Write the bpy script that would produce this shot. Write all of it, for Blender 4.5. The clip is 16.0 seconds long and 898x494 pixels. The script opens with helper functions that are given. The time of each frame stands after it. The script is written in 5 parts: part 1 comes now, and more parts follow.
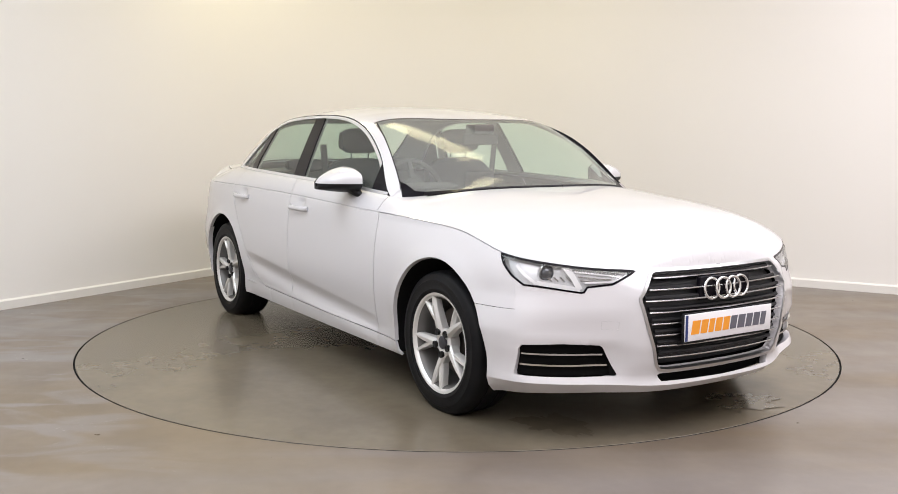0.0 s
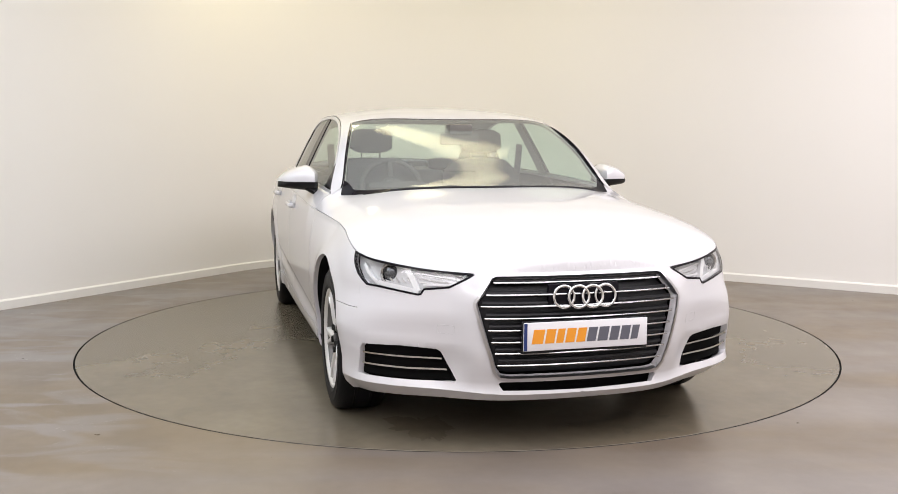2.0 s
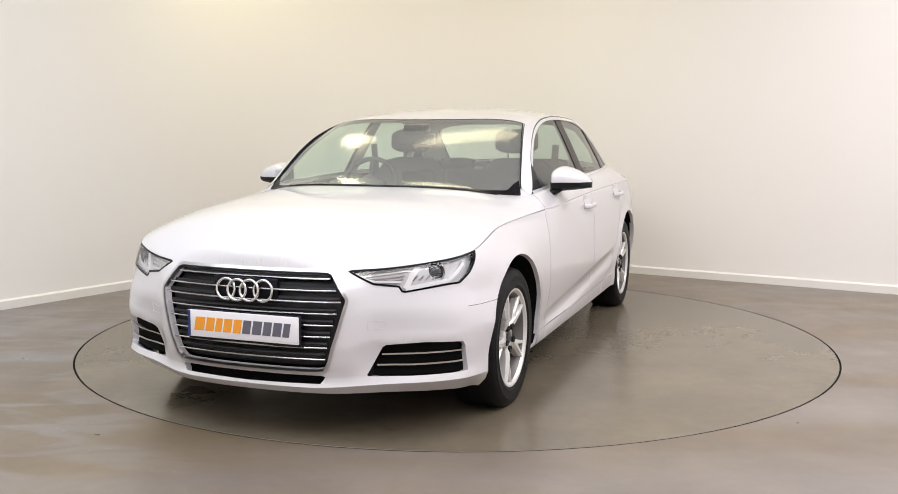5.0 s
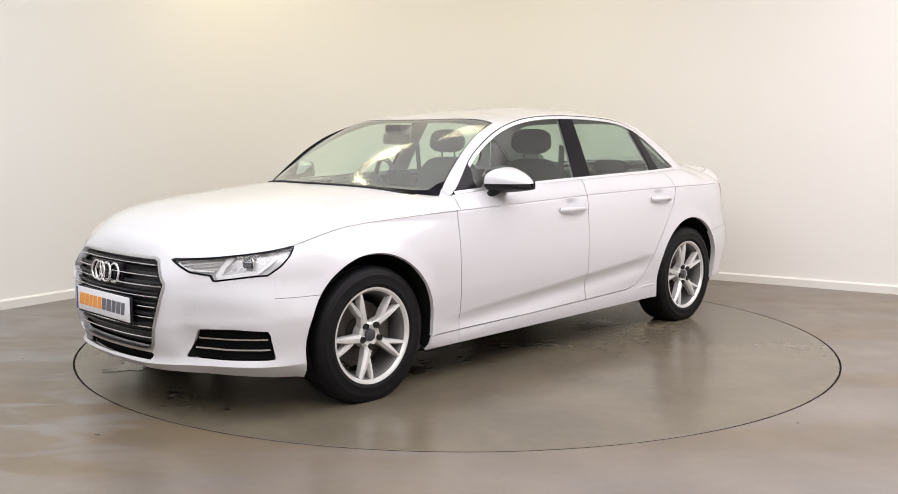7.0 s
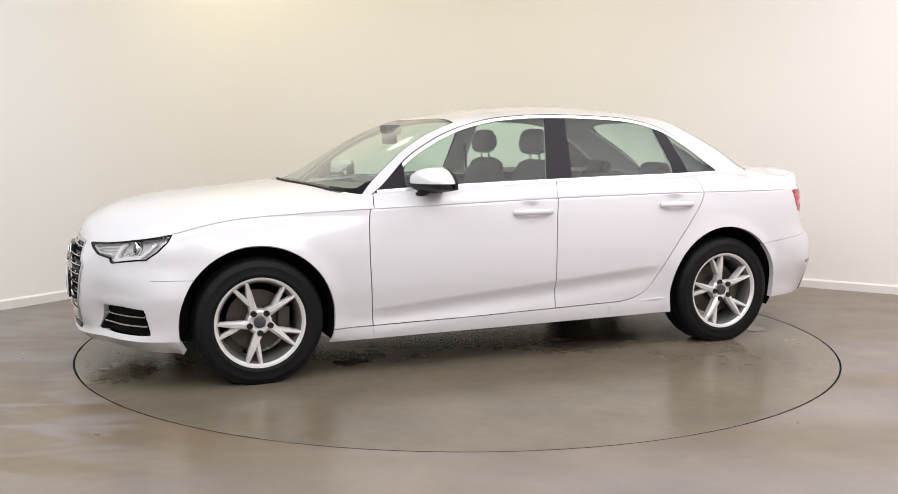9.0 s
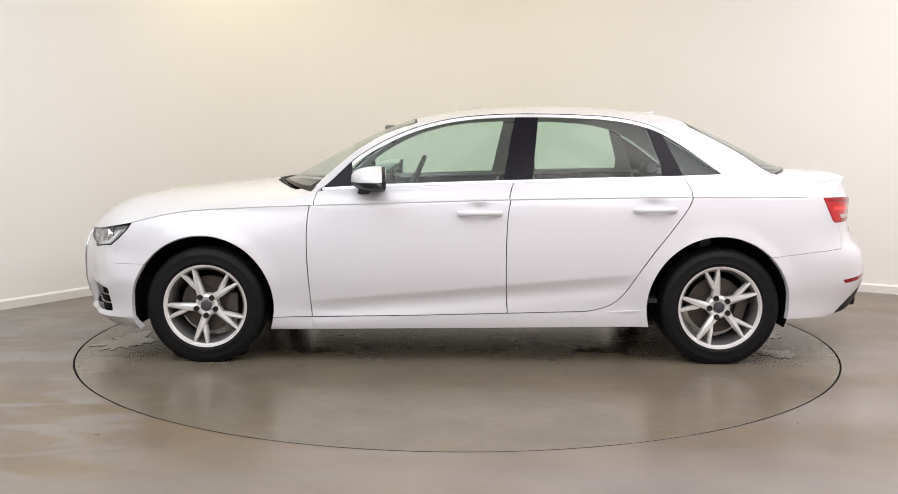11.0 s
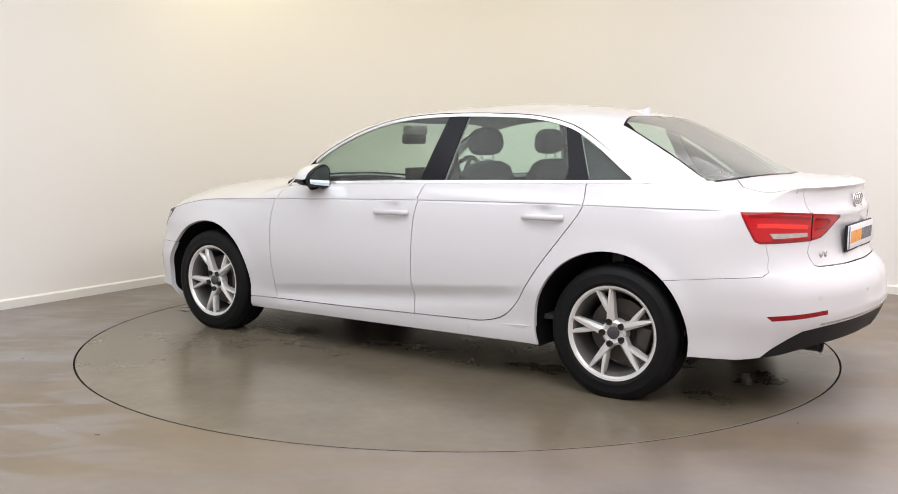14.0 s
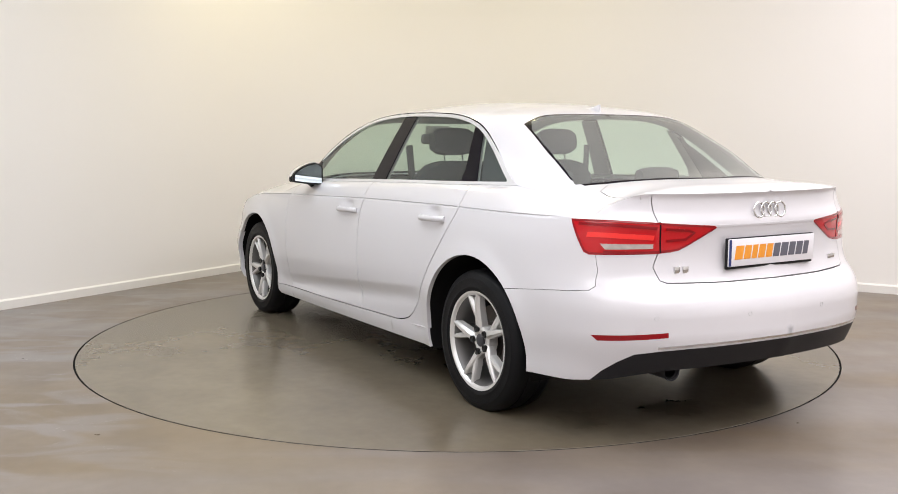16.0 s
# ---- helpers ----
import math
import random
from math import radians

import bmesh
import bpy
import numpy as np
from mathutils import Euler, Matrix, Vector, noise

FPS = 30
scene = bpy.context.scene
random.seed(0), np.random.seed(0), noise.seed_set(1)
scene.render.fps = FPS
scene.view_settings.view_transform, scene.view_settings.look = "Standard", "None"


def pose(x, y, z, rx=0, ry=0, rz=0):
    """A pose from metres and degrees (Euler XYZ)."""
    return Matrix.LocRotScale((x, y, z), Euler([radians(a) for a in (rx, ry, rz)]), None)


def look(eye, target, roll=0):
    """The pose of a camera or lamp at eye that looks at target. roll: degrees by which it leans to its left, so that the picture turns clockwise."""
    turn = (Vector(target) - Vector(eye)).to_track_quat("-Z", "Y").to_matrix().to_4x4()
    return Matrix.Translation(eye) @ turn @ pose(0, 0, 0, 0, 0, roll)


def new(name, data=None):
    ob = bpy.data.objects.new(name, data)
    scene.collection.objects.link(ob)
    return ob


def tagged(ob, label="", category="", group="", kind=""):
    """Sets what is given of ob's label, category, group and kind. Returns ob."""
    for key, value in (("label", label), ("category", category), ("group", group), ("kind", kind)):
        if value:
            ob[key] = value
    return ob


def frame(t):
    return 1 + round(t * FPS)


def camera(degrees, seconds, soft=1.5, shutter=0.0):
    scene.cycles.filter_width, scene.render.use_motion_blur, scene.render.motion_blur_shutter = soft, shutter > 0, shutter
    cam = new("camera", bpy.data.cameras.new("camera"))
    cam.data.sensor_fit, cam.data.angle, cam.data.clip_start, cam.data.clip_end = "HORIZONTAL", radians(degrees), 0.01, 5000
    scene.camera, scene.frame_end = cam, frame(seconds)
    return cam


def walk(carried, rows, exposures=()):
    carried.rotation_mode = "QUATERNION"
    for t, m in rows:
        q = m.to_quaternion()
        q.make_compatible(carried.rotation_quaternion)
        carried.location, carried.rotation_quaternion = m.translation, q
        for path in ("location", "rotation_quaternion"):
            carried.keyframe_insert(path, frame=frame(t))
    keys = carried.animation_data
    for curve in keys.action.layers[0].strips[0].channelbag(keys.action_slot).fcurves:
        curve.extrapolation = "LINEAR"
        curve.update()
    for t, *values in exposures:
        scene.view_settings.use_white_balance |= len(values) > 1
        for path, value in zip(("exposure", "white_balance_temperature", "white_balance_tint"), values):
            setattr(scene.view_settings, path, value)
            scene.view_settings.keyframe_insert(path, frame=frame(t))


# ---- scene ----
from mathutils.geometry import delaunay_2d_cdt

# ---------------------------------------------------------------- camera
cam = camera(51.17, 16.0, soft=0.9)
CAM_POSE = pose(-0.017, -5.850, 1.236, 90 - 6.652, -0.151, 0.309)
walk(cam, [(0.0, CAM_POSE), (16.0, CAM_POSE)])

# turn of the turntable: seconds, degrees
TURN = [(0.0, -57.3), (0.5, -59.3), (1.0, -63.25), (1.5, -68.6), (2.0, -74.6), (2.5, -80.54), (3.0, -86.49), (3.5,
        -92.44), (4.0, -98.38), (4.5, -104.32), (7.0, -134.05), (7.5, -140.0), (8.0, -145.94), (8.5, -151.88), (9.0,
        -157.83), (11.5, -185.75), (12.0, -191.59), (12.5, -197.43), (13.0, -203.27), (13.5, -209.11), (14.0,
        -214.95), (14.5, -220.79), (15.0, -226.63), (15.5, -232.47), (16.0, -238.31)]
OFF = Vector((-1.378, 0.099, 0.008))      # turntable centre in the car's own axes (x ahead from the front axle)
TABLE_R = 2.2568

# ---------------------------------------------------------------- world and light
world = bpy.data.worlds.new("world")
scene.world = world
world.use_nodes = True
world.node_tree.nodes["Background"].inputs[0].default_value = (0.9, 0.95, 1.0, 1)
world.node_tree.nodes["Background"].inputs[1].default_value = 0.02
scene.view_settings.exposure = 0.0


def area_lamp(name, at, target, sx, sy, watts, colour):
    data = bpy.data.lights.new(name, "AREA")
    data.shape, data.size, data.size_y, data.energy, data.color = "RECTANGLE", sx, sy, watts, colour
    ob = new(name, data)
    ob.matrix_world = look(at, target)
    return ob


# room axes: the rounded corner behind the turntable, and the two walls that run from it
CORNER = Vector((-1.043, 4.334))
DL = Vector((-0.5282, -0.8491)).normalized()
DR = Vector((0.8566, -0.5160)).normalized()
ROOM_L, ROOM_R, ROOM_H, COVE = 11.5, 10.5, 3.7, 1.95


def room(a, b):
    """Plan place: a metres along the left wall, b along the right wall, from the corner."""
    return CORNER + DL * a + DR * b


def ceiling_lamp(a, b, sx, sy, watts, colour):
    c = room(a, b)
    ob = area_lamp("ceiling_area_light", (c.x, c.y, ROOM_H - 0.03), (c.x, c.y, 0), sx, sy, watts, colour)
    ob.matrix_world = pose(c.x, c.y, ROOM_H - 0.06, 0, 0, math.degrees(math.atan2(DL.y, DL.x)))
    return ob


NEUTRAL, COOL, WARM = (0.99, 0.955, 1.0), (0.86, 0.93, 1.0), (1.0, 0.90, 0.56)
# Four broad unseen panels, added in place of the room's soft overhead light.
for la, lb, w in ((2.7, 7.0, 176), (6.6, 2.7, 134), (6.6, 7.0, 150), (10.0, 4.8, 92)):
    ceiling_lamp(la, lb, 3.6 if la < 9 else 2.2, 3.6, w, COOL if lb < 3 else NEUTRAL)
ceiling_lamp(1.95, 2.5, 0.7, 1.6, 30, WARM)
ceiling_lamp(2.1, 0.75, 0.5, 0.5, 16, WARM)

# ---------------------------------------------------------------- materials
def nodes_of(name):
    m = bpy.data.materials.new(name)
    m.use_nodes = True
    return m, m.node_tree.nodes, m.node_tree.links, m.node_tree.nodes["Principled BSDF"]


def plain(name, colour, rough=0.5, metal=0.0, coat=0.0, bump=0.0, bump_scale=200.0, vary=0.0, vary_scale=6.0, emit=0.0, spec=0.5):
    m, n, l, b = nodes_of(name)
    b.inputs["Base Color"].default_value = (*colour, 1)
    b.inputs["Roughness"].default_value, b.inputs["Metallic"].default_value = rough, metal
    b.inputs["Specular IOR Level"].default_value = spec
    b.inputs["Coat Weight"].default_value, b.inputs["Coat Roughness"].default_value = coat, 0.04
    co = n.new("ShaderNodeTexCoord")
    if vary:
        tex, mix = n.new("ShaderNodeTexNoise"), n.new("ShaderNodeMix")
        tex.inputs["Scale"].default_value, tex.inputs["Detail"].default_value = vary_scale, 6
        mix.data_type = "RGBA"
        mix.inputs["A"].default_value = (*[c * (1 - vary) for c in colour], 1)
        mix.inputs["B"].default_value = (*[min(1, c * (1 + vary)) for c in colour], 1)
        l.new(co.outputs["Object"], tex.inputs["Vector"])
        l.new(tex.outputs["Fac"], mix.inputs["Factor"])
        l.new(mix.outputs["Result"], b.inputs["Base Color"])
    if bump:
        tex, bp = n.new("ShaderNodeTexNoise"), n.new("ShaderNodeBump")
        tex.inputs["Scale"].default_value, tex.inputs["Detail"].default_value = bump_scale, 4
        bp.inputs["Strength"].default_value, bp.inputs["Distance"].default_value = bump, 0.002
        l.new(co.outputs["Object"], tex.inputs["Vector"])
        l.new(tex.outputs["Fac"], bp.inputs["Height"])
        l.new(bp.outputs["Normal"], b.inputs["Normal"])
    if emit:
        b.inputs["Emission Color"].default_value = (*colour, 1)
        b.inputs["Emission Strength"].default_value = emit
    return m


def glass(name, tint, gloss_base=0.05, haze=0.0, blur=0.015):
    """A thin pane: tinted, with a clear reflection that grows at a slant."""
    m, n, l, b = nodes_of(name)
    n.remove(b)
    clear, gloss, mix, fr = (n.new("ShaderNode" + k) for k in ("BsdfTransparent", "BsdfGlossy", "MixShader", "LayerWeight"))
    clear.inputs[0].default_value = (*tint, 1)
    gloss.inputs["Roughness"].default_value = blur
    fr.inputs[0].default_value = 0.5
    power, scale = n.new("ShaderNodeMath"), n.new("ShaderNodeMath")
    power.operation, power.inputs[1].default_value = "POWER", 4.5
    scale.operation, scale.inputs[1].default_value, scale.inputs[2].default_value = "MULTIPLY_ADD", 0.9, gloss_base
    l.new(fr.outputs["Facing"], power.inputs[0])
    l.new(power.outputs[0], scale.inputs[0])
    l.new(scale.outputs[0], mix.inputs[0])
    l.new(clear.outputs[0], mix.inputs[1])
    l.new(gloss.outputs[0], mix.inputs[2])
    # Pale diffuse share imitates the veil of reflected light over the pane.
    veil, mix2 = n.new("ShaderNodeBsdfDiffuse"), n.new("ShaderNodeMixShader")
    veil.inputs[0].default_value = (0.8, 0.8, 0.76, 1)
    mix2.inputs[0].default_value = haze
    l.new(mix.outputs[0], mix2.inputs[1])
    l.new(veil.outputs[0], mix2.inputs[2])
    l.new(mix2.outputs[0], n["Material Output"].inputs[0])
    return m


def concrete(name, low, high, rough, stain, stain_scale, worn=0.1, grit=0.06, swing=0.08):
    """Worn, sealed concrete: broad stains, fine mottling, streaks and a slight sheen."""
    m, n, l, b = nodes_of(name)
    co = n.new("ShaderNodeTexCoord")
    def tex(scale, detail, dist=0.0, stretch=None):
        t = n.new("ShaderNodeTexNoise")
        t.inputs["Scale"].default_value, t.inputs["Detail"].default_value, t.inputs["Distortion"].default_value = scale, detail, dist
        if stretch:
            mp = n.new("ShaderNodeMapping")
            mp.inputs["Scale"].default_value, mp.inputs["Rotation"].default_value = stretch, (0, 0, radians(-6))
            l.new(co.outputs["Object"], mp.inputs[0])
            l.new(mp.outputs[0], t.inputs["Vector"])
        else:
            l.new(co.outputs["Object"], t.inputs["Vector"])
        return t.outputs["Fac"]
    def ramp(src, a, b_, ca, cb):
        r = n.new("ShaderNodeValToRGB")
        r.color_ramp.elements[0].position, r.color_ramp.elements[1].position = a, b_
        r.color_ramp.elements[0].color, r.color_ramp.elements[1].color = (*ca, 1), (*cb, 1)
        l.new(src, r.inputs[0])
        return r.outputs[0]
    def mixed(fac, a, b_, mode="MIX", amount=None):
        x = n.new("ShaderNodeMix")
        x.data_type, x.blend_type = "RGBA", mode
        if amount is None:
            l.new(fac, x.inputs["Factor"])
        else:
            x.inputs["Factor"].default_value = amount
        l.new(a, x.inputs["A"])
        l.new(b_, x.inputs["B"])
        return x.outputs["Result"]
    broad = ramp(tex(stain_scale, 5, 0.4, (0.35, 1.7, 1)), 0.40, 0.60, low, high)
    fine = ramp(tex(16, 3), 0.3, 0.75, (0.93, 0.93, 0.93), (1.05, 1.05, 1.05))
    col = mixed(None, broad, fine, "MULTIPLY", 0.8)
    cloud = ramp(tex(2.2, 6, 0.3), 0.35, 0.7, (0.86, 0.85, 0.86), (1.08, 1.07, 1.05))
    col = mixed(None, col, cloud, "MULTIPLY", 1.0)
    rgb = n.new("ShaderNodeRGB")
    rgb.outputs[0].default_value = (*stain, 1)
    # worn patches: bands of scuffing where cars drive on, beside the turntable
    spots = ramp(tex(2.6, 10, 0.7, (0.6, 1.6, 1)), 0.50, 0.60, (0, 0, 0), (1, 1, 1))
    sep, reach = n.new("ShaderNodeSeparateXYZ"), n.new("ShaderNodeMapRange")
    l.new(co.outputs["Object"], sep.inputs[0])
    l.new(sep.outputs[0], reach.inputs["Value"])
    reach.inputs["From Min"].default_value, reach.inputs["From Max"].default_value = -0.9, -2.2
    reach.inputs["To Min"].default_value, reach.inputs["To Max"].default_value = min(0.10, worn), worn
    damp = n.new("ShaderNodeMath")
    damp.operation = "MULTIPLY"
    l.new(spots, damp.inputs[0])
    l.new(reach.outputs[0], damp.inputs[1])
    col = mixed(damp.outputs[0], col, rgb.outputs[0])
    flecks = ramp(tex(19, 5, 2.0), 0.66, 0.70, (0, 0, 0), (1, 1, 1))
    fleck = n.new("ShaderNodeMath")
    fleck.operation, fleck.inputs[1].default_value = "MULTIPLY", 0.35
    gate = n.new("ShaderNodeMath")
    gate.operation = "MULTIPLY"
    l.new(flecks, gate.inputs[0])
    l.new(damp.outputs[0], gate.inputs[1])
    l.new(gate.outputs[0], fleck.inputs[0])
    pale = n.new("ShaderNodeRGB")
    pale.outputs[0].default_value = (0.5, 0.49, 0.46, 1)
    col = mixed(fleck.outputs[0], col, pale.outputs[0])
    l.new(col, b.inputs["Base Color"])
    rr = n.new("ShaderNodeMapRange")
    rr.inputs["To Min"].default_value, rr.inputs["To Max"].default_value = rough - swing, rough + swing
    l.new(tex(5.0, 6), rr.inputs["Value"])
    l.new(rr.outputs[0], b.inputs["Roughness"])
    bp = n.new("ShaderNodeBump")
    bp.inputs["Strength"].default_value, bp.inputs["Distance"].default_value = grit, 0.002
    l.new(tex(60, 4), bp.inputs["Height"])
    l.new(bp.outputs[0], b.inputs["Normal"])
    return m


PAINT = plain("white_paint", (0.655, 0.645, 0.668), 0.3, 0, 0.8, vary=0.012, vary_scale=1.5)
CHROME = plain("chrome", (0.72, 0.72, 0.72), 0.12, 1.0)
SATIN = plain("satin_trim", (0.55, 0.55, 0.56), 0.3, 1.0)
BLACK = plain("black_plastic", (0.010, 0.010, 0.012), 0.5, 0, 0, 0.1, 500, spec=0.3)
GLOSSBLACK = plain("gloss_black", (0.007, 0.006, 0.009), 0.25, 0, 0.0, spec=0.14)
DARK = plain("dark_underside", (0.007, 0.007, 0.007), 0.9, vary=0.4, spec=0.15)
RUBBER = plain("tyre_rubber", (0.006, 0.006, 0.007), 0.55, 0, 0, 0.2, 300, 0.25, 14, spec=0.18)
ALLOY = plain("silver_alloy", (0.71, 0.70, 0.685), 0.3, 0.35, 0.4)
IRON = plain("brake_iron", (0.09, 0.078, 0.07), 0.5, 0.6, 0, 0.2, 120, 0.3, 20)
CABIN = plain("cabin_trim", (0.055, 0.053, 0.053), 0.7, 0, 0, 0.2, 400, 0.2, 20)
CLOTH = plain("seat_cloth", (0.045, 0.045, 0.048), 0.85, 0, 0, 0.4, 900, 0.25, 30)
LINING = plain("roof_lining", (0.45, 0.44, 0.41), 0.9, 0, 0, 0.2, 600)
SCREEN = glass("windscreen_glass", (0.80, 0.90, 0.82), 0.018, 0.17, 0.12)
PANE = glass("window_glass", (0.74, 0.89, 0.82), 0.018, 0.06, 0.06)
REARGLASS = glass("rear_window_glass", (0.76, 0.87, 0.79), 0.02, 0.15, 0.12)
QUARTERGLASS = glass("quarter_glass", (0.66, 0.78, 0.76), 0.012, 0.05, 0.08)
LENS = glass("lens_glass", (0.93, 0.94, 0.95))
RED = plain("red_lens", (0.50, 0.005, 0.010), 0.12, 0, 0.4, spec=0.3)
DARKRED = plain("dark_red_lens", (0.24, 0.003, 0.007), 0.12, 0, 0.4, spec=0.3)
BARREL = plain("rim_barrel", (0.15, 0.145, 0.14), 0.45, 0.5)
LAMPWHITE = plain("lamp_white", (0.85, 0.84, 0.84), 0.2, 0.1, 0.8)
LAMPGREY = plain("lamp_grey", (0.72, 0.72, 0.73), 0.25, 0.3)
REVERSE = plain("clear_lens", (0.50, 0.44, 0.42), 0.15, 0.3, 0.6, vary=0.3, vary_scale=40)
TRIMBRIGHT = plain("bright_trim", (0.82, 0.82, 0.83), 0.30, 0.55)
MOUNTGREY = plain("mirror_mount", (0.15, 0.14, 0.125), 0.6)
MIRROR = plain("mirror_glass", (0.75, 0.85, 0.88), 0.02, 1.0)
WALL = plain("wall_paint", (0.86, 0.838, 0.81), 0.85, 0, 0, 0.08, 90, 0.012, 0.8)
SKIRT = plain("skirting_paint", (0.82, 0.80, 0.77), 0.45)
CEIL = plain("ceiling_paint", (0.8, 0.79, 0.77), 0.9, vary=0.02)
FLOOR = concrete("floor_concrete", (0.168, 0.128, 0.084), (0.200, 0.175, 0.158), 0.31, (0.212, 0.195, 0.192), 0.75, 0.9, 0.012)
TABLE = concrete("turntable_concrete", (0.150, 0.125, 0.088), (0.172, 0.147, 0.108), 0.25, (0.165, 0.145, 0.115), 0.5, 0.0, 0.0, 0.0)
WET = plain("wet_mark", (0.134, 0.112, 0.080), 0.13, 0, 0, 0, 14, 0.25, 9)
# Near-black backing: puts the shade inside vents and gaps into the colour.
VOID = plain("void_black", (0.004, 0.004, 0.004), 0.8, vary=0.3, spec=0.08)
MESH = plain("grille_plastic", (0.013, 0.013, 0.015), 0.45, 0, 0, 0.1, 300, spec=0.35)
SLAT = plain("slat_metal", (0.55, 0.55, 0.56), 0.20, 1.0)
JOINT = plain("joint_grey", (0.55, 0.55, 0.56), 0.5)
PLATEWHITE = plain("plate_white", (0.80, 0.79, 0.82), 0.3)
PLATEBLUE = plain("plate_blue", (0.02, 0.04, 0.16), 0.3)
ORANGE = plain("print_orange", (0.85, 0.33, 0.03), 0.4)
PRINTGREY = plain("print_grey", (0.12, 0.12, 0.15), 0.4)


# ---------------------------------------------------------------- mesh helpers
def part(name, bm, material, parent=None, label="", smooth=True):
    me = bpy.data.meshes.new(name)
    bm.to_mesh(me)
    bm.free()
    for mat in material if isinstance(material, (list, tuple)) else [material]:
        me.materials.append(mat)
    if smooth:
        me.shade_smooth()
        me.set_sharp_from_angle(angle=radians(38))
    ob = new(name, me)
    if parent:
        ob.parent = parent
    return tagged(ob, label)


def move(bm, m):
    bmesh.ops.transform(bm, matrix=m, verts=bm.verts)
    return bm


def box(x0, x1, y0, y1, z0, z1, bevel=0.0, segments=2):
    bm = bmesh.new()
    bmesh.ops.create_cube(bm, size=1)
    move(bm, Matrix.Translation(((x0 + x1) / 2, (y0 + y1) / 2, (z0 + z1) / 2)) @ Matrix.Diagonal((x1 - x0, y1 - y0, z1 - z0, 1)))
    if bevel:
        bmesh.ops.bevel(bm, geom=bm.edges[:], offset=bevel, segments=segments, affect="EDGES", profile=0.5)
    return bm


def add(bm, other):
    me = bpy.data.meshes.new("tmp")
    other.to_mesh(me)
    other.free()
    bm.from_mesh(me)
    bpy.data.meshes.remove(me)
    return bm


def lathe(profile, steps=48, closed=False):
    """Turn (radius, height) pairs round the y axis."""
    bm = bmesh.new()
    rows = []
    for i in range(steps):
        a = 2 * math.pi * i / steps
        rows.append([bm.verts.new((r * math.cos(a), h, r * math.sin(a))) for r, h in profile])
    for i in range(steps):
        p, q = rows[i], rows[(i + 1) % steps]
        for j in range(len(profile) - (0 if closed else 1)):
            k = (j + 1) % len(profile)
            bm.faces.new((p[j], p[k], q[k], q[j]))
    bmesh.ops.remove_doubles(bm, verts=bm.verts, dist=1e-6)
    bmesh.ops.recalc_face_normals(bm, faces=bm.faces)
    return bm


def prism(outline, depth):
    """A plate: the outline in x, y, from z = 0 to depth."""
    bm = bmesh.new()
    f = bm.faces.new([bm.verts.new((x, y, 0)) for x, y in outline])
    r = bmesh.ops.extrude_face_region(bm, geom=[f])
    bmesh.ops.translate(bm, vec=(0, 0, depth), verts=[v for v in r["geom"] if isinstance(v, bmesh.types.BMVert)])
    bmesh.ops.recalc_face_normals(bm, faces=bm.faces)
    return bm


def sweep(points, radius, sides=8, flat=1.0):
    """A round bar along points."""
    bm = bmesh.new()
    rings = []
    pts = [Vector(p) for p in points]
    for i, p in enumerate(pts):
        d = (pts[min(i + 1, len(pts) - 1)] - pts[max(i - 1, 0)]).normalized()
        up = Vector((0, 0, 1)) if abs(d.z) < 0.95 else Vector((1, 0, 0))
        a = d.cross(up).normalized()
        b = a.cross(d)
        rings.append([bm.verts.new(p + radius * (math.cos(t) * a + flat * math.sin(t) * b))
                      for t in (2 * math.pi * k / sides for k in range(sides))])
    for p, q in zip(rings, rings[1:]):
        for k in range(sides):
            bm.faces.new((p[k], p[(k + 1) % sides], q[(k + 1) % sides], q[k]))
    bm.faces.new(rings[0][::-1])
    bm.faces.new(rings[-1])
    return bm


def hermite(x, table):
    """Smooth curve through the (x, value) pairs of a table."""
    t = np.array(sorted(table), float)
    xs, ys = t[:, 0], t[:, 1]
    d = np.diff(ys) / np.diff(xs)
    m = np.r_[d[0], (d[:-1] + d[1:]) / 2, d[-1]]
    flat = np.r_[False, d[:-1] * d[1:] <= 0, False]
    m[flat] = 0
    x = np.clip(np.asarray(x, float), xs[0], xs[-1])
    i = np.clip(np.searchsorted(xs, x) - 1, 0, len(xs) - 2)
    h = xs[i + 1] - xs[i]
    u = (x - xs[i]) / h
    return ((2 * u**3 - 3 * u**2 + 1) * ys[i] + (u**3 - 2 * u**2 + u) * h * m[i]
            + (3 * u**2 - 2 * u**3) * ys[i + 1] + (u**3 - u**2) * h * m[i + 1])


def dense(line, step=0.02, closed=False):
    line = [np.array(p, float) for p in line]
    if closed:
        line.append(line[0])
    out = []
    for a, b in zip(line, line[1:]):
        k = max(1, int(np.ceil(np.linalg.norm(b - a) / step)))
        out += [a + (b - a) * i / k for i in range(k)]
    if not closed:
        out.append(line[-1])
    return np.array(out)


def rounded(line, times=2, closed=True):
    """Cut the corners of an outline."""
    p = [np.array(q, float) for q in line]
    for _ in range(times):
        q = [] if closed else [p[0]]
        n = len(p)
        for i in range(n if closed else n - 1):
            a, b = p[i], p[(i + 1) % n]
            q += [a * 0.75 + b * 0.25, a * 0.25 + b * 0.75]
        if not closed:
            q.append(p[-1])
        p = q
    return p


